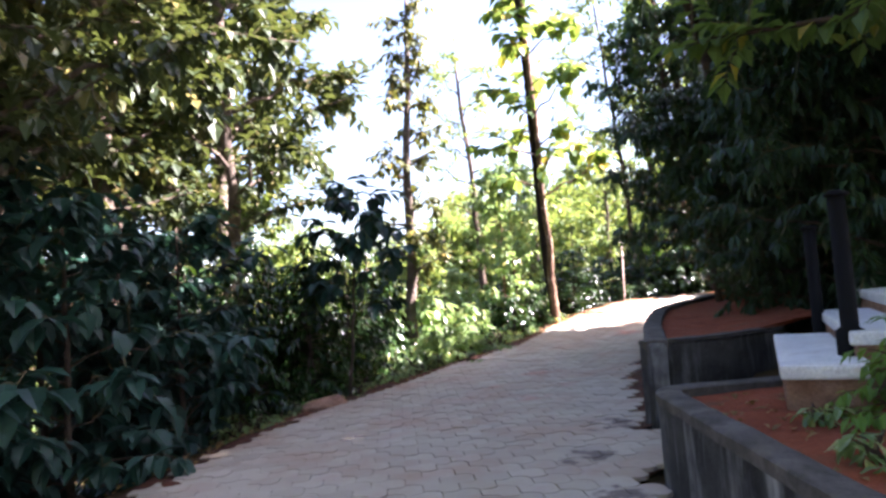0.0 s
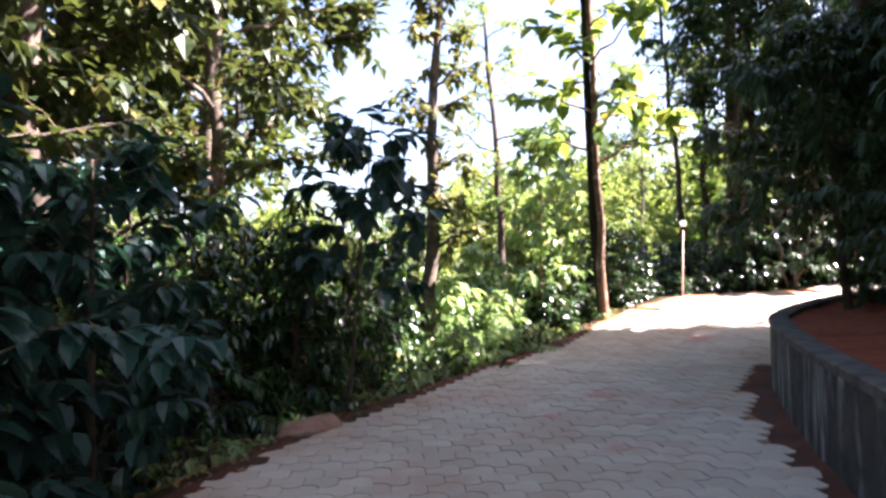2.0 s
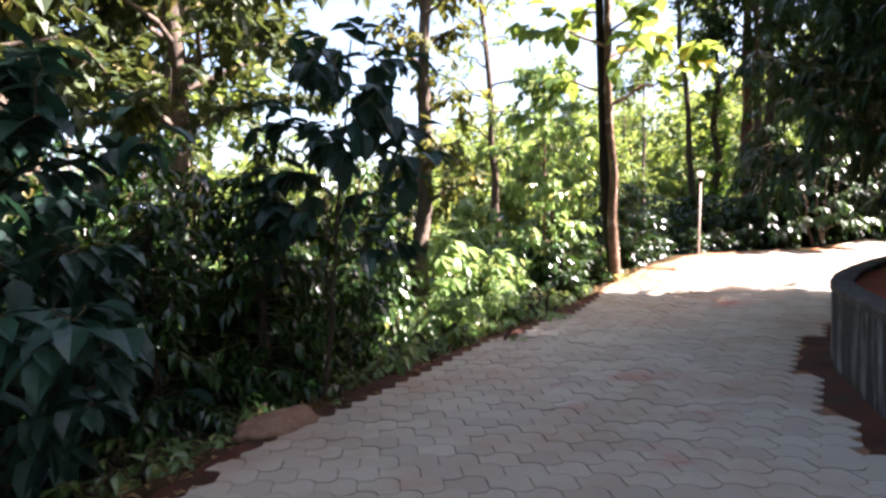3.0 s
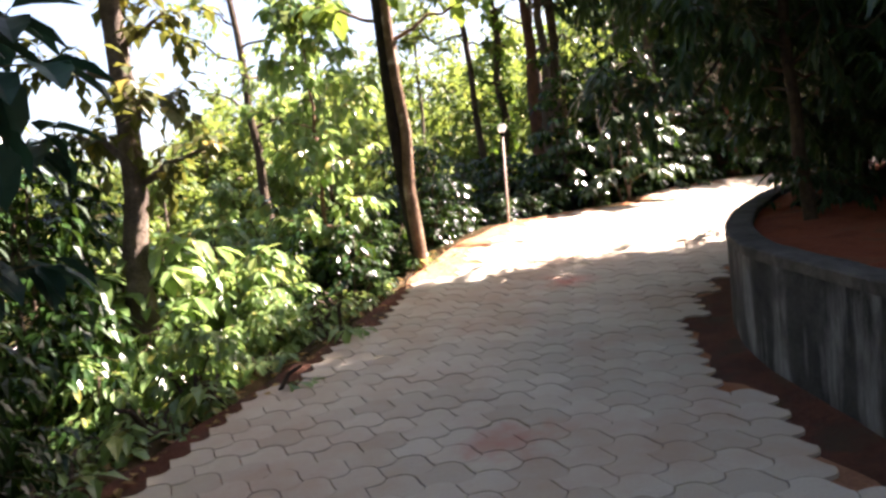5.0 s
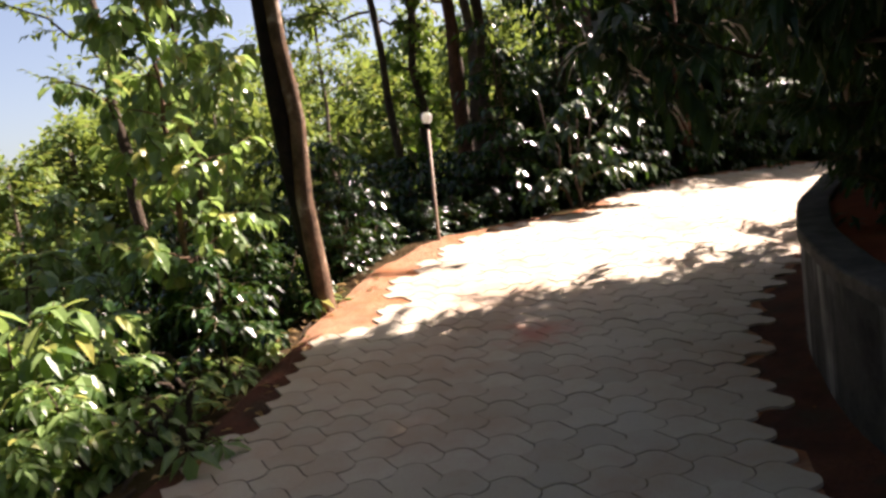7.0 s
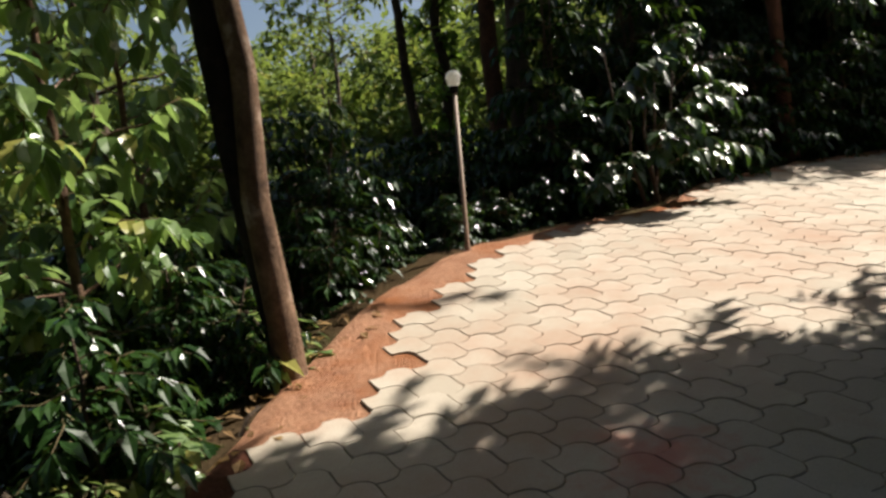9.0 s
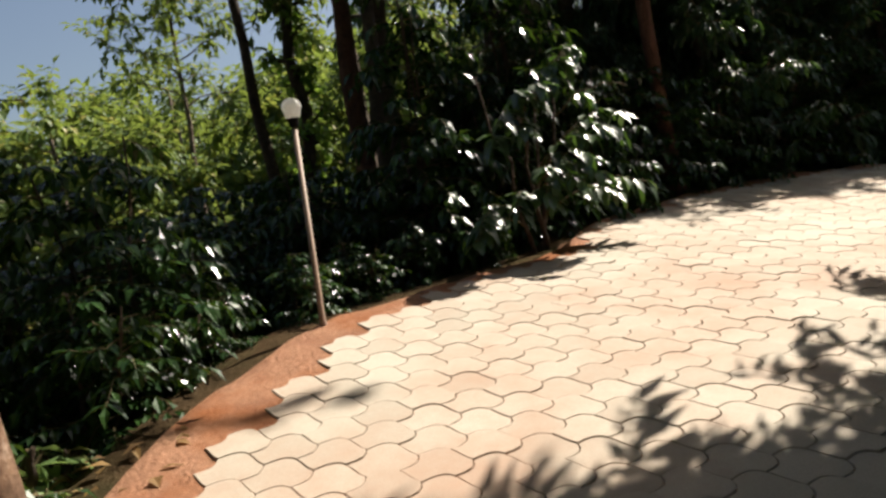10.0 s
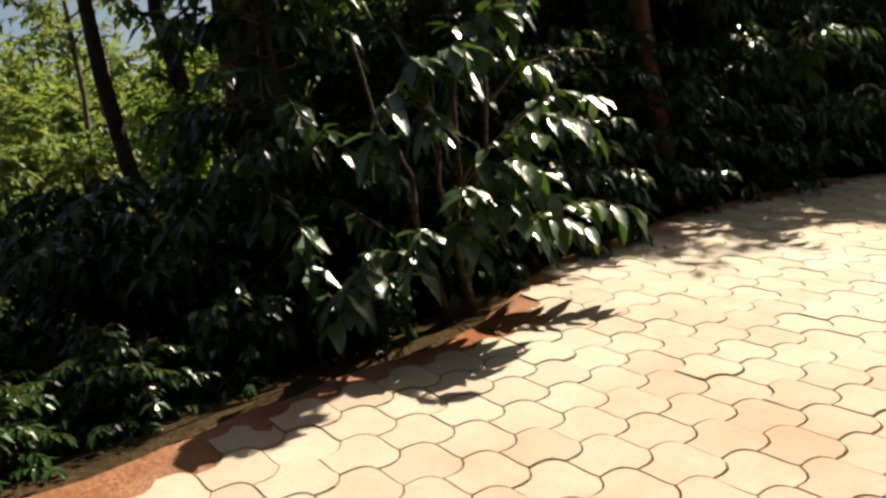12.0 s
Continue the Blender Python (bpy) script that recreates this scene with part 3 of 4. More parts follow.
# the copy at (8.0, 12.0) is hidden on the bed, added to shade the path
for x, y, a, s in ((-6.2, 19.2, 100, 1.6), (-6.5, 13.3, 200, 1.55), (-4.9, 4.0, 40, 1.0), (-8.5, 12.0, 10, 1.1), (-7.5, 16.0, 80, 1.1), (-8.0, 5.5, 150, 1.1), (8.0, 12.0, 60, 0.75), (-7.2, 10.6, 20, 1.0), (-8.2, 21.0, 50, 1.7), (-5.0, 15.9, 250, 1.25), (-4.7, 6.6, 310, 0.9), (-5.3, 10.6, 140, 1.2)):
    again(tall, x, y, a, s)
broad = tree("broad_leaved_shrub", -3.2, 8.0, 2.9, 0.045, 31, "dark shrub with broad blue-green leaves in the shade", BARK_DARK, BLUE_LEAF, clear=0.12, spreads=0.36, limbs=22, twigs=4, length=0.25, width=0.145,
             droop=0.55, gap=0.11, twig_len=0.35, category="shrub", upward=0.35, fine=True)
for x, y, a, s in ((-3.6, 6.3, 80, 1.05), (-4.3, 8.8, 170, 1.3), (-4.4, 7.2, 260, 1.3), (-4.5, 5.2, 20, 1.2), (-5.6, 6.4, 330, 1.5), (-3.9, 10.0, 210, 1.1)):
    again(broad, x, y, a, s)

sapling = tree("broad_leaved_sapling", -1.6, 10.35, 3.3, 0.028, 35, "slim sapling with broad leaves leaning out over the verge", BARK_DARK, BLUE_LEAF, lean=(0.12, -0.1), clear=0.45, spreads=0.3, limbs=15, twigs=3, length=0.27, width=0.16,
               droop=0.6, gap=0.14, twig_len=0.35, category="sapling", upward=0.3, fine=True, own_limbs=True)

# thicket below the outer edge
thick = coffee_bush(-2.2, 11.6, 2.9, 0.85, 41, "dense dark coffee bush below the path's edge", count=110, gap=0.065)
for x, y, a, s in ((-2.9, 9.9, 60, 1.0), (-2.15, 10.75, 10, 1.0), (-1.75, 11.5, 120, 0.9), (-3.1, 11.0, 170, 1.2), (-2.7, 12.7, 140, 1.15), (-1.6, 13.0, 200, 1.1), (-3.9, 11.9, 280, 1.3), (-5.8, 11.8, 40, 1.8), (-5.4, 15.2, 130, 1.7), (-5.0, 12.7, 60, 1.7), (-6.6, 17.2, 200, 2.0), (-1.2, 14.2, 30, 1.15), (-3.2, 14.2, 90, 1.3), (-4.8, 10.5, 250, 1.3), (-4.6, 13.4, 10, 1.4), (-2.4, 15.6, 70, 1.3)):
    again(thick, x, y, a, s)
young = coffee_bush(0.1, 14.2, 1.4, 0.75, 51, "sunlit bush with bright young green leaves", YOUNG_LEAF, 0.22, "young_bush", count=64, gap=0.1, fine=True)
for x, y, a, s in ((-0.7, 13.3, 70, 0.8), (-1.0, 14.0, 15, 1.45), (-0.3, 14.7, 170, 1.3), (-0.25, 12.5, 300, 0.55), (-0.2, 15.6, 80, 1.2), (-1.6, 14.6, 200, 1.1), (0.5, 13.55, 250, 0.55), (-0.9, 16.6, 160, 1.4),
                   (-2.9, 16.4, 60, 1.5), (-0.2, 17.6, 90, 1.6), (1.2, 18.6, 200, 1.5), (-2.0, 17.8, 240, 1.7), (-3.8, 18.6, 300, 1.8), (-1.1, 12.6, 140, 0.7), (0.05, 13.1, 20, 0.5), (0.9, 16.9, 330, 1.2)):
    again(young, x, y, a, s)
edge_bush = coffee_bush(1.35, 15.0, 1.15, 0.7, 55, "low dark coffee bush at the foot of the teak", count=80, gap=0.065, length=0.15)
for x, y, a, s in ((1.9, 15.5, 60, 0.85), (0.75, 14.5, 130, 0.75), (2.1, 16.1, 200, 1.0), (1.2, 15.9, 280, 1.1), (2.9, 16.5, 20, 0.8), (5.0, 17.2, 40, 0.5), (5.8, 17.25, 150, 0.55), (3.95, 17.05, 220, 0.5), (6.4, 17.2, 310, 0.5), (3.4, 16.6, 80, 0.5), (4.5, 17.15, 10, 0.5), (1.6, 16.8, 100, 1.3), (2.12, 15.3, 50, 0.45)):
    again(edge_bush, x, y, a, s)
# tall young trees with hanging leaves behind the verge
hanging = tree("young_teak", 1.9, 17.8, 4.8, 0.05, 61, "young leafy tree with large drooping leaves in the sun", BARK_TEAK, YOUNG_LEAF, clear=0.12, spreads=0.24, limbs=24, twigs=5, length=0.22, width=0.13,
               droop=0.8, gap=0.12, twig_len=0.4, fine=True, own_limbs=True)
for x, y, a, s in ((0.2, 20.2, 120, 0.8), (-4.6, 18.6, 20, 1.0), (1.45, 15.95, 200, 0.85)):
    again(hanging, x, y, a, s)

# coffee behind the lamp and along the far edge
hedge = coffee_bush(3.3, 17.2, 1.9, 0.9, 71, "dark glossy coffee bush beside the path", count=110, gap=0.065)
for x, y, a, s in ((4.2, 18.5, 50, 0.95), (5.3, 18.6, 110, 1.0), (2.7, 18.2, 300, 0.95), (6.2, 18.6, 170, 1.0), (7.4, 18.0, 230, 1.15), (8.5, 17.6, 290, 0.95), (9.8, 17.7, 10, 1.0), (3.6, 19.2, 80, 1.15),
                   (11.2, 17.7, 70, 1.0), (12.6, 17.5, 130, 1.1), (14.4, 17.2, 190, 1.1), (16.0, 16.5, 250, 1.15), (17.6, 15.5, 310, 1.15), (5.2, 19.4, 0, 1.25), (7.0, 19.8, 60, 1.3), (9.0, 19.7, 120, 1.3), (19.2, 14.5, 15, 1.2),
                   (11.0, 19.7, 180, 1.35), (13.2, 19.4, 240, 1.4), (15.4, 18.7, 300, 1.4), (17.6, 17.5, 30, 1.4), (4.2, 21.0, 200, 1.3), (6.4, 21.5, 20, 1.4), (8.6, 21.6, 140, 1.5)):
    again(hedge, x, y, a, s)

# taller coffee behind the lamp
for x, y, a, s in ((7.8, 18.05, 35, 1.35), (6.3, 17.95, 125, 1.2)):
    again(thick, x, y, a, s)

# the coffee bush that leans over the pavers, leaf by leaf
def leafy_bush(x, y, seed):
    r = np.random.default_rng(seed)
    root = root_at("coffee_bush", x, y, "coffee bush with long glossy leaves leaning over the pavers", "bush")
    z0 = root.location.z
    blades = []
    for k, (ln, wd, curl) in enumerate(((0.21, 0.085, 0.2), (0.24, 0.092, 0.35), (0.18, 0.08, 0.1))):
        me = bpy.data.meshes.new("leaf")
        s = np.linspace(0, 1, 7)
        half = wd / 2 * np.sin(np.pi * s ** 0.8) ** 0.8
        v = []
        for i in range(7):
            drop = -curl * ln * s[i] ** 2
            ruffle = 0.006 * math.sin(i * 2.2 + k)
            v += [(-half[i], s[i] * ln, drop + half[i] * 0.35 + ruffle), (0, s[i] * ln, drop), (half[i], s[i] * ln, drop + half[i] * 0.35 - ruffle)]
        f = [(3 * i + j, 3 * i + j + 1, 3 * i + j + 4, 3 * i + j + 3) for i in range(6) for j in (0, 1)]
        me.from_pydata(v, [], f)
        me.materials.append(GLOSSY_LEAF)
        me.polygons.foreach_set("use_smooth", [True] * len(f))
        blades.append(me)
    stems = []
    for k in range(4):
        top = np.array([(k - 1.5) * 0.3, r.normal(-0.1, 0.08), r.uniform(1.5, 1.85)])
        st = bent((r.normal(0, 0.05), r.normal(0, 0.05), -0.1), top, 8, 0.03, r)
        stems.append(st)
        smooth(part("stem", tube(st, np.linspace(0.024, 0.008, 8), 7), BARK_DARK, root))
    total = 0
    for k in range(22):
        level = ((k * 7) % 22 / 21) ** 1.2
        h = 0.2 + 0.72 * level
        out = -1.0 + 2.2 * ((k * 0.618) % 1.0)
        out *= 1.0 - 0.35 * level
        st = stems[int(np.clip((out + 1.1) * 1.8, 0, 3))]
        i = min(int(h * 7), 6)
        q = st[i] + (st[i + 1] - st[i]) * (h * 7 - i)
        e = np.array([out, -0.58 + 0.38 * max(0, -out) + 0.25 * level ** 2 + r.normal(0, 0.06), 0.2 + 1.5 * level + 0.25 * max(0, out) + r.normal(0, 0.05)])
        sh = bent(q, e, 8, 0.02, r)
        sh[:, 2] += 0.16 * np.sin(np.linspace(0, math.pi, 8))
        sh[:, 2] = np.maximum(sh[:, 2], 0.22)
        branch = smooth(part("branch", tube(sh, np.linspace(0.008, 0.003, 8), 5), TWIG, root))
        for s in np.arange(0.38, 1.0, 0.095):
            m = min(int(s * 7), 6)
            p = sh[m] + (sh[m + 1] - sh[m]) * (s * 7 - m)
            t = unit(sh[m + 1] - sh[m])
            side = unit(np.cross(t, [0, 0, 1]))
            for sg in (-1, 1):
                if total >= 296:
                    break
                d = Vector(t * 0.55 + side * sg * 0.9 + np.array([0, -0.35, -0.7]) + r.normal(0, 0.35, 3))
                ob = new("leaf", blades[int(r.integers(3))])
                ob.parent = branch
                ob.matrix_local = Matrix.Translation(p) @ d.to_track_quat("Y", "Z").to_matrix().to_4x4() @ Matrix.Scale(r.uniform(0.75, 1.1), 4)
                total += 1
    return root


leafy_bush(6.95, 16.95, 201)

# shrubs and trees on the raised bed
mango = tree("mango_tree", 5.6, 10.5, 4.6, 0.075, 81, "dense dark mango tree drooping over the retaining wall", BARK_DARK, MANGO_LEAF, clear=0.1, spreads=0.36, limbs=34, twigs=15, length=0.21, width=0.06,
             droop=0.75, gap=0.05, twig_len=0.5, upward=0.4, category="tree", crown_low=0.4)
for x, y, a, s in ((4.65, 8.4, 60, 0.82), (5.9, 9.4, 290, 1.25), (4.9, 6.9, 100, 1.0), (7.6, 9.2, 190, 1.35), (11.6, 9.8, 10, 1.1), (6.6, 7.4, 240, 1.3), (9.8, 8.4, 70, 1.4), (6.5, 11.6, 20, 0.55), (5.5, 10.9, 120, 0.55), (8.3, 12.3, 200, 0.6)):
    again(mango, x, y, a, s)
overhang = tree("mango_tree", 4.55, 10.95, 3.9, 0.07, 85, "mango tree with leafy boughs reaching out over the path", BARK_DARK, MANGO_LEAF, lean=(-0.05, 0.04), clear=0.42, spreads=0.42, limbs=28, twigs=15, length=0.21, width=0.06,
                droop=0.75, gap=0.05, twig_len=0.5, upward=0.3, crown_low=0.5)
for x, y, a, s in ((6.1, 11.85, 140, 1.1), (7.8, 12.4, 220, 1.12), (9.7, 12.55, 20, 1.1), (6.9, 11.3, 300, 1.35), (8.5, 11.6, 80, 1.45)):
    again(overhang, x, y, a, s)
# canopy added mostly out of view, to block sun and sky over the path
canopy = tree("canopy_tree", 5.6, 4.2, 9.0, 0.17, 91, "tall leafy tree, mostly out of view, added to shade the path", BARK_DARK, TEAK_LEAF, clear=0.25, spreads=0.36, limbs=30, twigs=16, length=0.25, width=0.15,
              droop=0.4, gap=0.12, twig_len=0.8)
for x, y, a, s in ((4.8, -0.2, 70, 1.0), (5.6, -4.5, 150, 1.1), (8.2, 1.0, 220, 1.1), (8.8, 5.4, 300, 1.6), (7.6, 6.3, 130, 1.55), (10.2, 7.2, 260, 1.3), (-5.6, 0.5, 30, 1.2), (-5.8, -4.5, 100, 1.2), (4.0, -12, 200, 1.2), (-4.8, -11, 250, 1.2), (0, -17, 20, 1.3), (13.5, 9.6, 60, 1.0), (10.5, 2.5, 30, 1.2), (8.2, 10.0, 75, 1.15), (4.5, -8, 20, 1.0), (8, -4, 90, 1.1)):
    again(canopy, x, y, a, s)

# out of view, added to cast shade on the path at the bend
leaning = tree("leaning_tree", 10.3, 12.1, 9.4, 0.11, 99, "tree added on the raised bed, leaning out to shade the path", BARK_DARK, MANGO_LEAF, lean=(0, 0.18), clear=0.62, spreads=0.15, limbs=20, twigs=16, length=0.22,
               width=0.08, droop=0.6, gap=0.07, twig_len=0.55, crown_low=0.75)

# high crowns, mostly above view, added to shade the coffee by the lamp
roof = tree("high_crowned_tree", 6.9, 19.4, 9.6, 0.13, 131, "dark tree with a high dense crown, added to shade the coffee", BARK_DARK, MANGO_LEAF, clear=0.55, spreads=0.19, limbs=26, twigs=16, length=0.24,
            width=0.1, droop=0.5, gap=0.08, twig_len=0.6, crown_low=0.7)
for x, y, a, s in ((9.3, 19.0, 120, 1.05), (12.2, 20.1, 240, 1.1)):
    again(roof, x, y, a, s)

# tree added mostly above view, leaning over the path to shade its middle
bough = tree("leaning_tree", 6.95, 12.55, 5.6, 0.08, 141, "slim tree added on the raised bed, leaning far out to shade the path", BARK_DARK, MANGO_LEAF, lean=(0, 0.24), clear=0.55, spreads=0.23, limbs=22, twigs=9, length=0.22,
             width=0.08, droop=0.6, gap=0.12, twig_len=0.5, crown_low=0.75)

# larger copy overhead, added to block the sky above the path
again(bough, 5.6, 10.6, 92, 1.7)

# dark wood behind the far bend
dark_wood = tree("dark_wood_tree", 15.8, 23.5, 9.5, 0.17, 95, "dark dense tree in the wood behind the bend", BARK_DARK, MANGO_LEAF, clear=0.1, spreads=0.34, limbs=30, twigs=14, length=0.27, width=0.12, droop=0.5, gap=0.11, twig_len=0.8)
for x, y, a, s in ((16.5, 21.0, 80, 1.0), (19.5, 19.0, 150, 1.05), (22.0, 16.0, 220, 1.0), (18.5, 24.0, 290, 1.2), (23, 21, 330, 1.2), (15, 25.5, 60, 1.2), (24, 12, 140, 1.1), (26, 17, 20, 1.2), (15.6, 18.8, 100, 0.75), (18.6, 18.2, 10, 0.85), (12.9, 19.4, 300, 0.6), (21.5, 16.2, 45, 0.8)):
    again(dark_wood, x, y, a, s)
for x, y, a, s in ((13.6, 18.0, 30, 1.1), (15.9, 17.3, 90, 1.2), (11.7, 18.1, 150, 0.95), (12.0, 20.3, 20, 1.55), (8.1, 18.7, 300, 0.6), (10.1, 18.9, 200, 0.7), (12.0, 18.8, 100, 0.95), (11.4, 20.8, 40, 0.9), (14.6, 20.4, 110, 1.1), (17.2, 19.4, 180, 1.1), (19.6, 17.4, 250, 1.1), (21.5, 14.6, 320, 1.1)):
    again(mango, x, y, a, s)

# straight trunks beyond the lamp
for x, y, h, rr, lean, bark, seed in ((6.7, 21.6, 12, 0.12, (-0.09, 0.0), BARK_DARK, 101), (7.3, 20.7, 14, 0.18, (0, 0), BARK_RED, 102), (7.68, 20.45, 14, 0.17, (0.01, 0), BARK_DARK, 103),
                                      (1.9, 26.5, 14, 0.2, (-0.06, 0), BARK_DARK, 104), (9.9, 17.45, 11, 0.11, (0, 0.06), BARK_RED, 105), (9.9, 20.6, 12, 0.2, (0.02, 0), BARK_DARK, 106), (11.6, 20.4, 13, 0.2, (0, 0), BARK_DARK, 107),
                                      (7.2, 29.0, 11, 0.13, (0.02, 0), BARK_GREY, 109), (8.6, 22.8, 13, 0.16, (0, 0), BARK_GREY, 110)):
    tree("forest_tree", x, y, h, rr, seed, "tall straight forest tree with a high crown", bark, FOREST_LEAF, lean=lean, clear=0.5 if h > 11 else 0.72, spreads=0.18, limbs=16, twigs=9, length=0.24, width=0.12, gap=0.14, twig_len=0.7, crown_low=0.7)
vine = tree("vine_clad_tree", 7.05, 21.9, 12, 0.15, 108, "straight trunk wrapped in bright green climbing vine", BARK_DARK, VINE_LEAF, clear=0.05, spreads=0.03, limbs=70, twigs=4, length=0.16, width=0.12, gap=0.1, twig_len=0.26, crown_low=0.95)
# woods below and beyond
wood = tree("woodland_tree", -6.5, 22.0, 9.0, 0.16, 111, "rounded sunlit woodland tree further down the slope", BARK_GREY, FOREST_LEAF, clear=0.06, spreads=0.36, limbs=30, twigs=13, length=0.34, width=0.2, gap=0.17, twig_len=0.9, droop=0.3)
wr = np.random.default_rng(5)
for k in range(80):
    deg, d = wr.uniform(-65, 45), 18 + 42 * wr.uniform(0, 1) ** 1.1
    x, y = 2 + d * math.sin(radians(deg)), 11 + d * math.cos(radians(deg))
    if to_line(x, y, LEFT) > 6:
        rise = (5.5 + 8.0 * min(max((deg + 8) / 14, 0), 1)) * wr.uniform(0.55, 1.15)
        top = 1.6 + d * math.tan(radians(rise))
        again(wood, x, y, wr.uniform(0, 360), min(max((top - float(terrain_z(x, y))) / 9.6, 0.5), 2.2))


# ---- the garden lamp ----
def turned(profile, sides=24):
    v, f = [], []
    for r, z in profile:
        v += [(r * math.cos(2 * math.pi * k / sides), r * math.sin(2 * math.pi * k / sides), z) for k in range(sides)]
    for i in range(len(profile) - 1):
        for k in range(sides):
            q = (k + 1) % sides
            f.append((i * sides + k, i * sides + q, (i + 1) * sides + q, (i + 1) * sides + k))
    f += [tuple(range(sides))[::-1], tuple((len(profile) - 1) * sides + k for k in range(sides))]
    return v, f


lamp = root_at("garden_lamp", 4.47, 16.62, "slim garden lamp post with a white globe at the path's edge", "lamp post", z=float(road_z(4.47, 16.62)) + 0.02)
lamp.rotation_euler.y = radians(1.9)
smooth(part("pole", turned([(0.03, -0.3), (0.03, 0.03), (0.021, 0.05), (0.019, 1.41)]), POLE_PAINT, lamp, "dusty painted steel pole"))
smooth(part("collar", turned([(0.024, 1.4), (0.034, 1.41), (0.037, 1.45), (0.041, 1.462)]), BLACK_PAINT, lamp, "dark collar"))
smooth(part("globe", turned([(0.037, 1.462), (0.048, 1.466), (0.058, 1.495), (0.062, 1.523), (0.0625, 1.526), (0.069, 1.529), (0.0695, 1.536), (0.067, 1.555), (0.057, 1.577), (0.038, 1.592), (0.018, 1.599), (0.004, 1.6)]), GLOBE_WHITE, lamp, "white opal globe"))


# ---- steps and posts beside the start ----
def block(cx, cy, z0, z1, sx, sy, turn, worn=0.02):
    bm = bmesh.new()
    bmesh.ops.create_cube(bm, size=1.0, matrix=pose(cx, cy, (z0 + z1) / 2, 0, 0, turn) @ Matrix.Diagonal((sx, sy, z1 - z0, 1)))
    bmesh.ops.bevel(bm, geom=list(bm.edges), offset=worn, segments=2, affect="EDGES", profile=0.6)
    return bm


steps = root_at("garden_steps", 2.5, 4.6, "garden steps with whitewashed treads and red earth risers", "steps", z=0.54)
for cx, cy, z, ln in ((2.5, 4.6, 0.85, 2.0), (3.05, 4.85, 1.0, 2.3), (3.6, 5.15, 1.15, 2.4)):
    part("riser", block(cx - 2.5, cy - 4.6, -0.3, z - 0.585, 0.42, ln - 0.06, -25.5), LATERITE, steps)
    part("tread", block(cx - 2.5, cy - 4.6, z - 0.583, z - 0.5, 0.46, ln, -25.5), WHITE_STONE, steps, "whitewashed tread")
for x, y, z0, z1, r in ((2.95, 5.8, 0.55, 1.75, 0.05), (2.2, 4.12, 0.84, 1.85, 0.05)):
    post = root_at("black_post", x + 0.22, y - 0.1, "thin black post beside the garden steps", "post", "posts beside the steps", z=z0)
    smooth(part("shaft", turned([(r * 1.6, -0.2), (r * 1.6, 0.2), (r, 0.22), (r, z1 - z0)], 12), BLACK_PAINT, post))
    smooth(part("cap", turned([(r * 1.3, z1 - z0), (r * 1.4, z1 - z0 + 0.02), (r * 0.6, z1 - z0 + 0.04)], 12), BLACK_PAINT, post))

# low plants and litter on the soil bed
low_plant = coffee_bush(2.35, 3.35, 0.5, 0.45, 301, "low bright green plant on the red soil bed", VINE_LEAF, 0.1, "bed_plant", count=60, gap=0.05, category="plant")
low_plant.location.z = 0.56
for x, y, a, s in ((2.75, 2.8, 90, 1.1), (2.9, 3.5, 200, 1.2), (2.5, 2.3, 20, 1.0)):
    again(low_plant, x, y, a, s, z=0.6)
weed = coffee_bush(1.75, 2.75, 0.16, 0.2, 303, "small pale weed on the red soil bed", YOUNG_LEAF, 0.11, "weed", count=14, gap=0.06, category="plant")
weed.location.z = 0.57
again(weed, 1.85, 3.5, 80, 0.8, z=0.61)
again(weed, 1.65, 2.2, 160, 0.9, z=0.61)
verge_rng = np.random.default_rng(23)
for k in range(70):
    y = verge_rng.uniform(8.2, 15.9)
    d = verge_rng.uniform(0.22, 1.0)
    x = along(d, y)
    again(weed, x, y + 0.35 * d, verge_rng.uniform(0, 360), verge_rng.uniform(0.9, 2.2))
litter_rng = np.random.default_rng(17)
n = 260
lx, ly = litter_rng.uniform(1.45, 3.2, n), litter_rng.uniform(1.0, 4.45, n)
ang = litter_rng.uniform(0, 6.28, n)
dry = part("leaf_litter", leaves(np.c_[lx, ly, np.full(n, 0.61)], np.c_[np.cos(ang), np.sin(ang), litter_rng.normal(0, 0.15, n)], litter_rng.uniform(0.05, 0.12, n), litter_rng.uniform(0.02, 0.05, n)), DRY_LEAF, None)
m = 420
wy, wd = litter_rng.uniform(6, 16, m), litter_rng.uniform(-0.12, 0.75, m)
wx = np.array([along(d, y) for d, y in zip(wd, wy)])
wa = litter_rng.uniform(0, 6.28, m)
wz = np.array([max(float(road_z(x, y)) - 0.02 - 0.5 * max(0, d - 0.25), float(terrain_z(x, y))) + 0.02 for x, y, d in zip(wx, wy, wd)])
verge_litter = part("verge_litter", leaves(np.c_[wx, wy, wz], np.c_[np.cos(wa), np.sin(wa), litter_rng.normal(0, 0.2, m)], litter_rng.uniform(0.06, 0.14, m), litter_rng.uniform(0.03, 0.07, m)), DRY_LEAF, None)
tagged(verge_litter, "dry fallen leaves on the soil verge", "leaf litter", kind="stuff")
tagged(dry, "scattered dry brown leaves on the soil bed", "leaf litter", kind="stuff")

# stone on the verge
bm = bmesh.new()
bmesh.ops.create_icosphere(bm, subdivisions=3, radius=1.0)
for v in bm.verts:
    k = 1 + 0.25 * noise.noise(v.co * 1.6) + 0.1 * noise.noise(v.co * 5)
    v.co = Vector((v.co.x * 0.42 * k, v.co.y * 0.22 * k, max(-0.1, v.co.z * 0.11 * k)))
stone = smooth(part("laterite_stone", bm, LATERITE, None))
stone.matrix_world = pose(-1.75, 9.35, float(road_z(-1.75, 9.35)) + 0.0, 0, 0, 60)
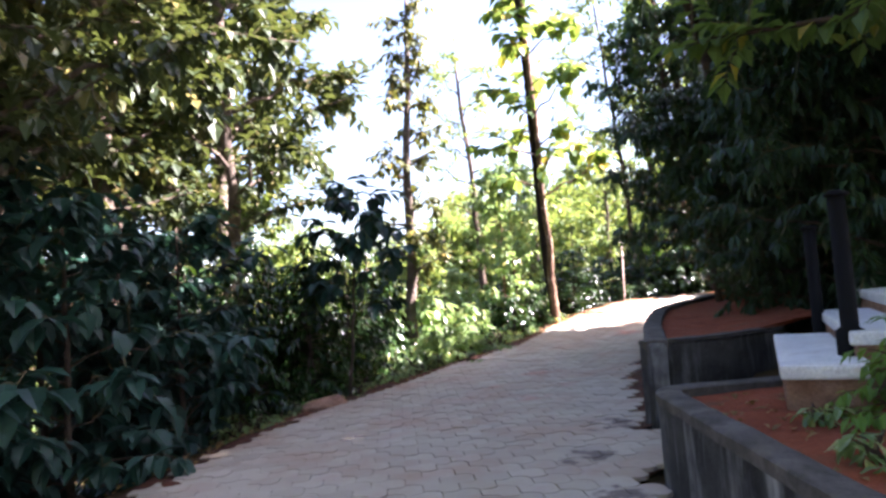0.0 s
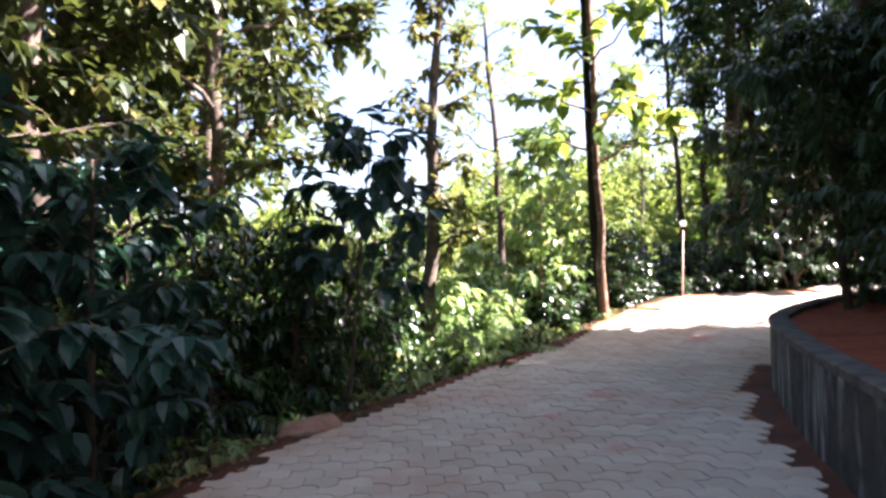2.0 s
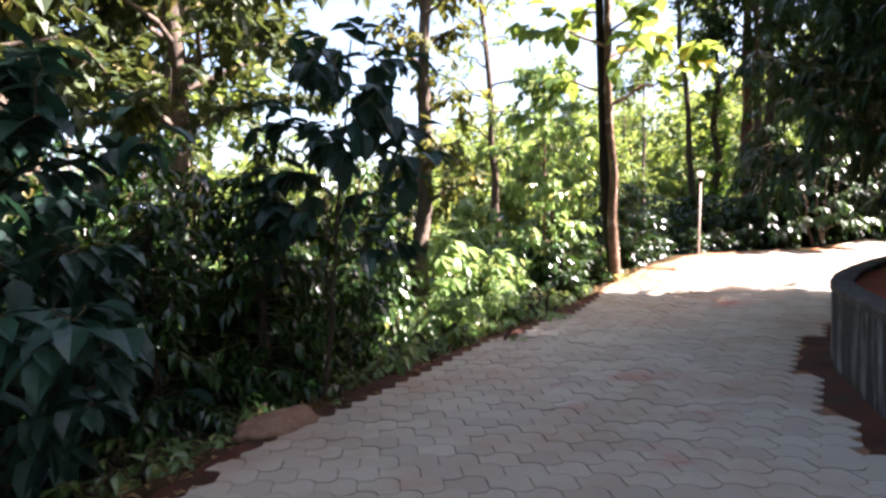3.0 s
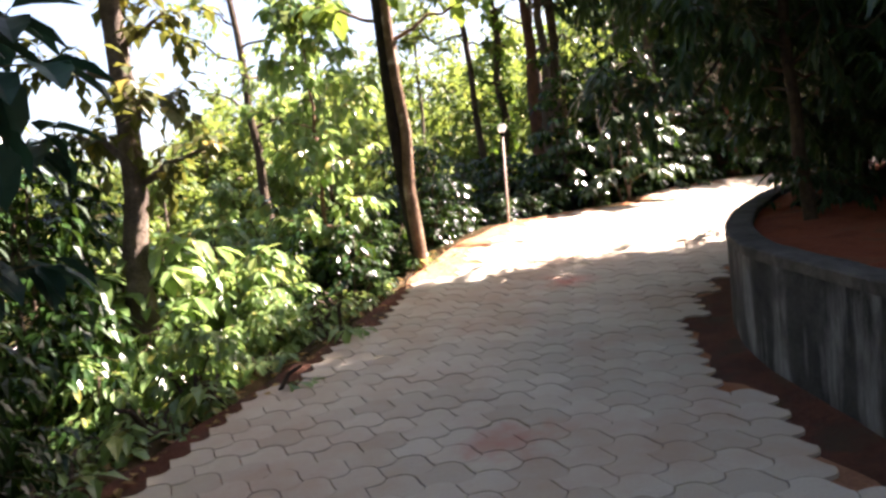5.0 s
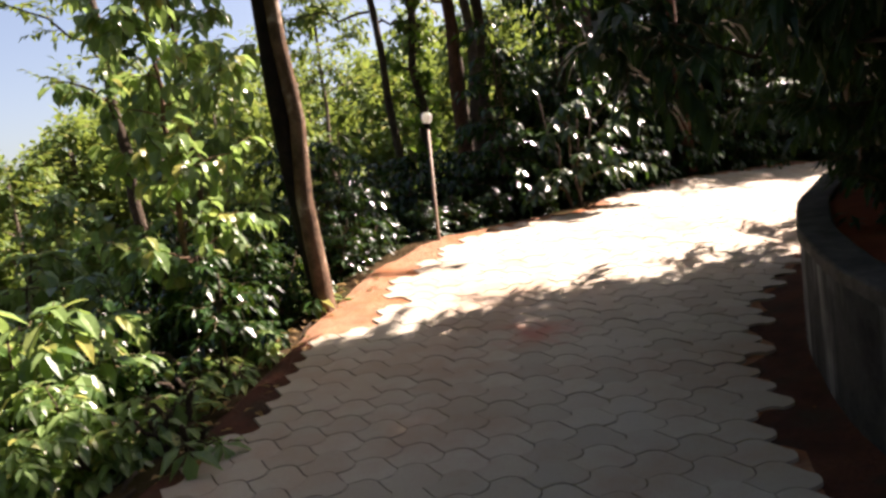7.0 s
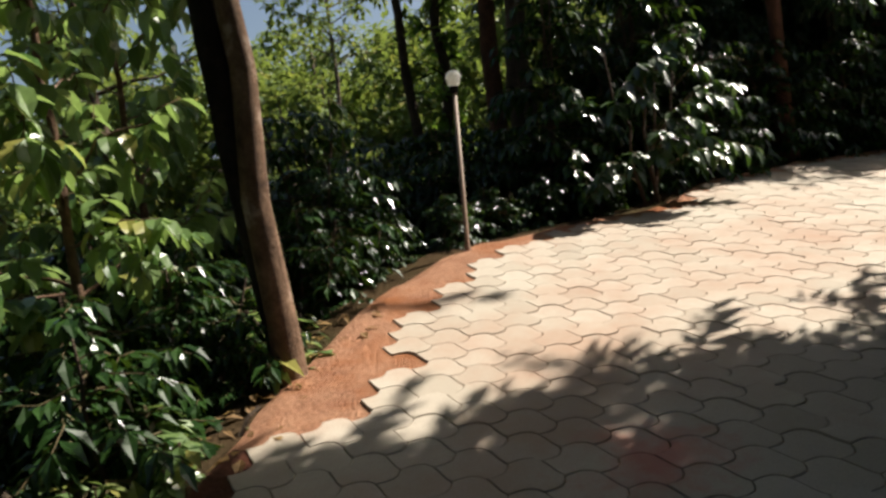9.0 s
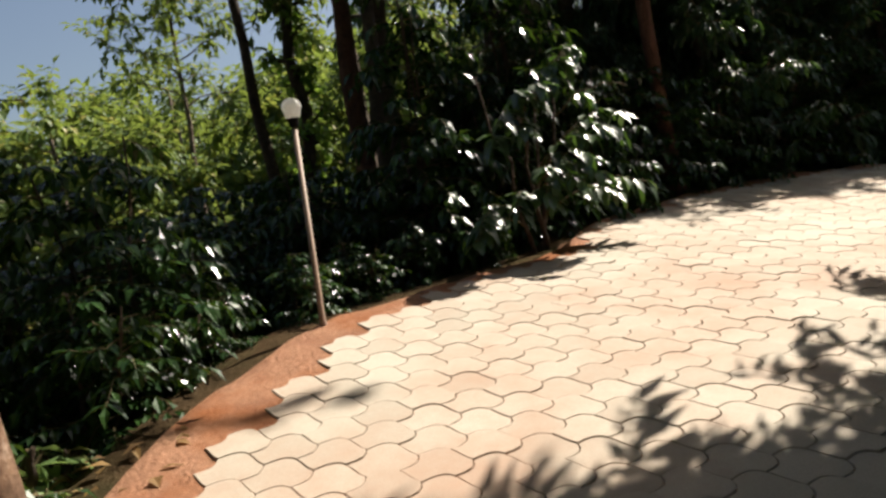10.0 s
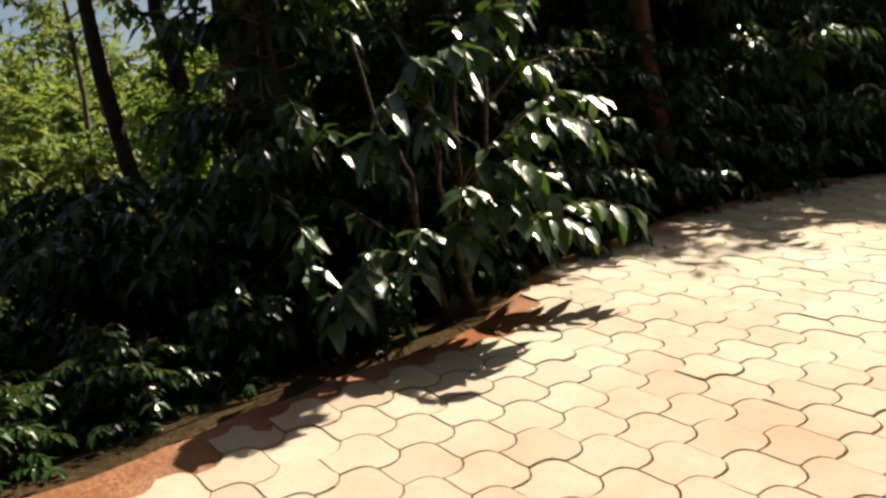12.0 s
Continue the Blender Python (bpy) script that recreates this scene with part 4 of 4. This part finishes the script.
tagged(stone, "flat reddish laterite stone lying on the verge", "stone")


# ---- pavers ----
A, B = Vector((0.1425, -0.2095)), Vector((0.2565, -0.0225))
WAVE = 0.037
C = A / 2 - B


def wave(s):
    """The height of a long side at a part s of its length: arches that meet in cusps, each steeper at its start."""
    return WAVE * (2 * math.sin(math.pi * (s % 1.0) ** 0.7) ** 1.5 - 1)


def paver_shape(n=10):
    """The outline of one paver: long sides that swell in the middle, shifted by half a paver from row to row, and bowed short sides."""
    up = Vector((-A.y, A.x)).normalized()
    along_a = A.normalized()
    if up.dot(C) > 0:
        up = -up

    def long_side(p, phase):
        return [p + A * (k / n) + up * wave(k / n + phase) for k in range(n)]

    def short_side(p, m=4):
        a, b = p + up * wave(0), p + C + up * wave(0.5)
        return [a + (b - a) * (k / m) + along_a * 0.034 * math.sin(math.pi * k / m) for k in range(m)]

    o = Vector((0, 0))
    ring = long_side(o, 0) + short_side(A) + [A + C + up * wave(0.5)]
    ring += long_side(C, 0.5)[:0:-1] + [C + up * wave(0.5)] + short_side(o)[:0:-1]
    c = (A + C) / 2
    return [p - c for p in ring]


OUT = paver_shape()


def paver_rings(shrink, z):
    return [(p * (1 - shrink / 0.1)).to_3d() + Vector((0, 0, z)) for p in OUT]


def paver_mesh():
    v = paver_rings(0.003, 0.0) + paver_rings(0.0004, -0.03)
    n = len(OUT)
    f = [tuple(range(n))]
    for r in (0,):
        for k in range(n):
            q = (k + 1) % n
            f.append(((r + 1) * n + k, (r + 1) * n + q, r * n + q, r * n + k))
    return v, f


PV, PF = paver_mesh()
if sum(p.x * q.y - p.y * q.x for p, q in zip(OUT, OUT[1:] + OUT[:1])) < 0:
    PF = [tuple(reversed(q)) for q in PF]
spots = []
for i in range(-140, 141):
    for j in range(-140, 141):
        c = A * i + B * j + Vector((6.546, 15.386)) + (A + C) / 2
        if -4 < c.x < 18 and -6 < c.y < 18:
            spots.append((c.x, c.y))
spots = np.array(spots)
# soil left bare between the teak and the lamp
BARE_SOIL = [(2.2, 14.5), (2.4, 15.0), (3.4, 16.1), (4.4, 16.7), (5.1, 16.7), (4.95, 16.45), (4.34, 16.22), (3.85, 15.93), (3.44, 15.55), (3.26, 15.3), (3.1, 14.9), (2.7, 14.45)]
ok = inside(spots[:, 0], spots[:, 1], ROAD_POLY) & (to_line(spots[:, 0], spots[:, 1], LEFT) > 0.07) & ~inside(spots[:, 0], spots[:, 1], BARE_SOIL) & (
    to_line(spots[:, 0], spots[:, 1], RIGHT) > 0.08 + 0.2 * np.clip((spots[:, 1] - 6.5) / 2, 0, 1))
spots = spots[ok]
pr = np.random.default_rng(9)
paving = tagged(new("pavement"), "path of interlocking wave-edged concrete pavers", "pavement", kind="structure")
near = np.argsort(np.hypot(spots[:, 0] - 5.3, spots[:, 1] - 14.9))
chosen = set(near[:300].tolist())
paver_data = []
for k in range(3):
    me = bpy.data.meshes.new("paver")
    me.from_pydata(PV, [], PF)
    me.materials.append(PAVER)
    paver_data.append(me)
RV, RF = [], []
for i, (x, y) in enumerate(spots):
    z = float(road_z(x, y)) + pr.normal(0, 0.0018)
    e = 0.05
    gx = (float(road_z(x + e, y)) - float(road_z(x - e, y))) / (2 * e) + pr.normal(0, 0.008)
    gy = (float(road_z(x, y + e)) - float(road_z(x, y - e))) / (2 * e) + pr.normal(0, 0.008)
    if i in chosen:
        ob = new("paver", paver_data[i % 3])
        ob.parent = paving
        ob.rotation_euler = (math.atan(gy), -math.atan(gx), pr.normal(0, 0.006))
        ob.location = (x, y, z)
    else:
        o = len(RV)
        RV += [(x + p.x, y + p.y, z + p.z + gx * p.x + gy * p.y) for p in PV]
        RF += [tuple(q + o for q in f) for f in PF]
rest = part("paver_field", (RV, RF), PAVER, paving)
tagged(rest, kind="stuff")
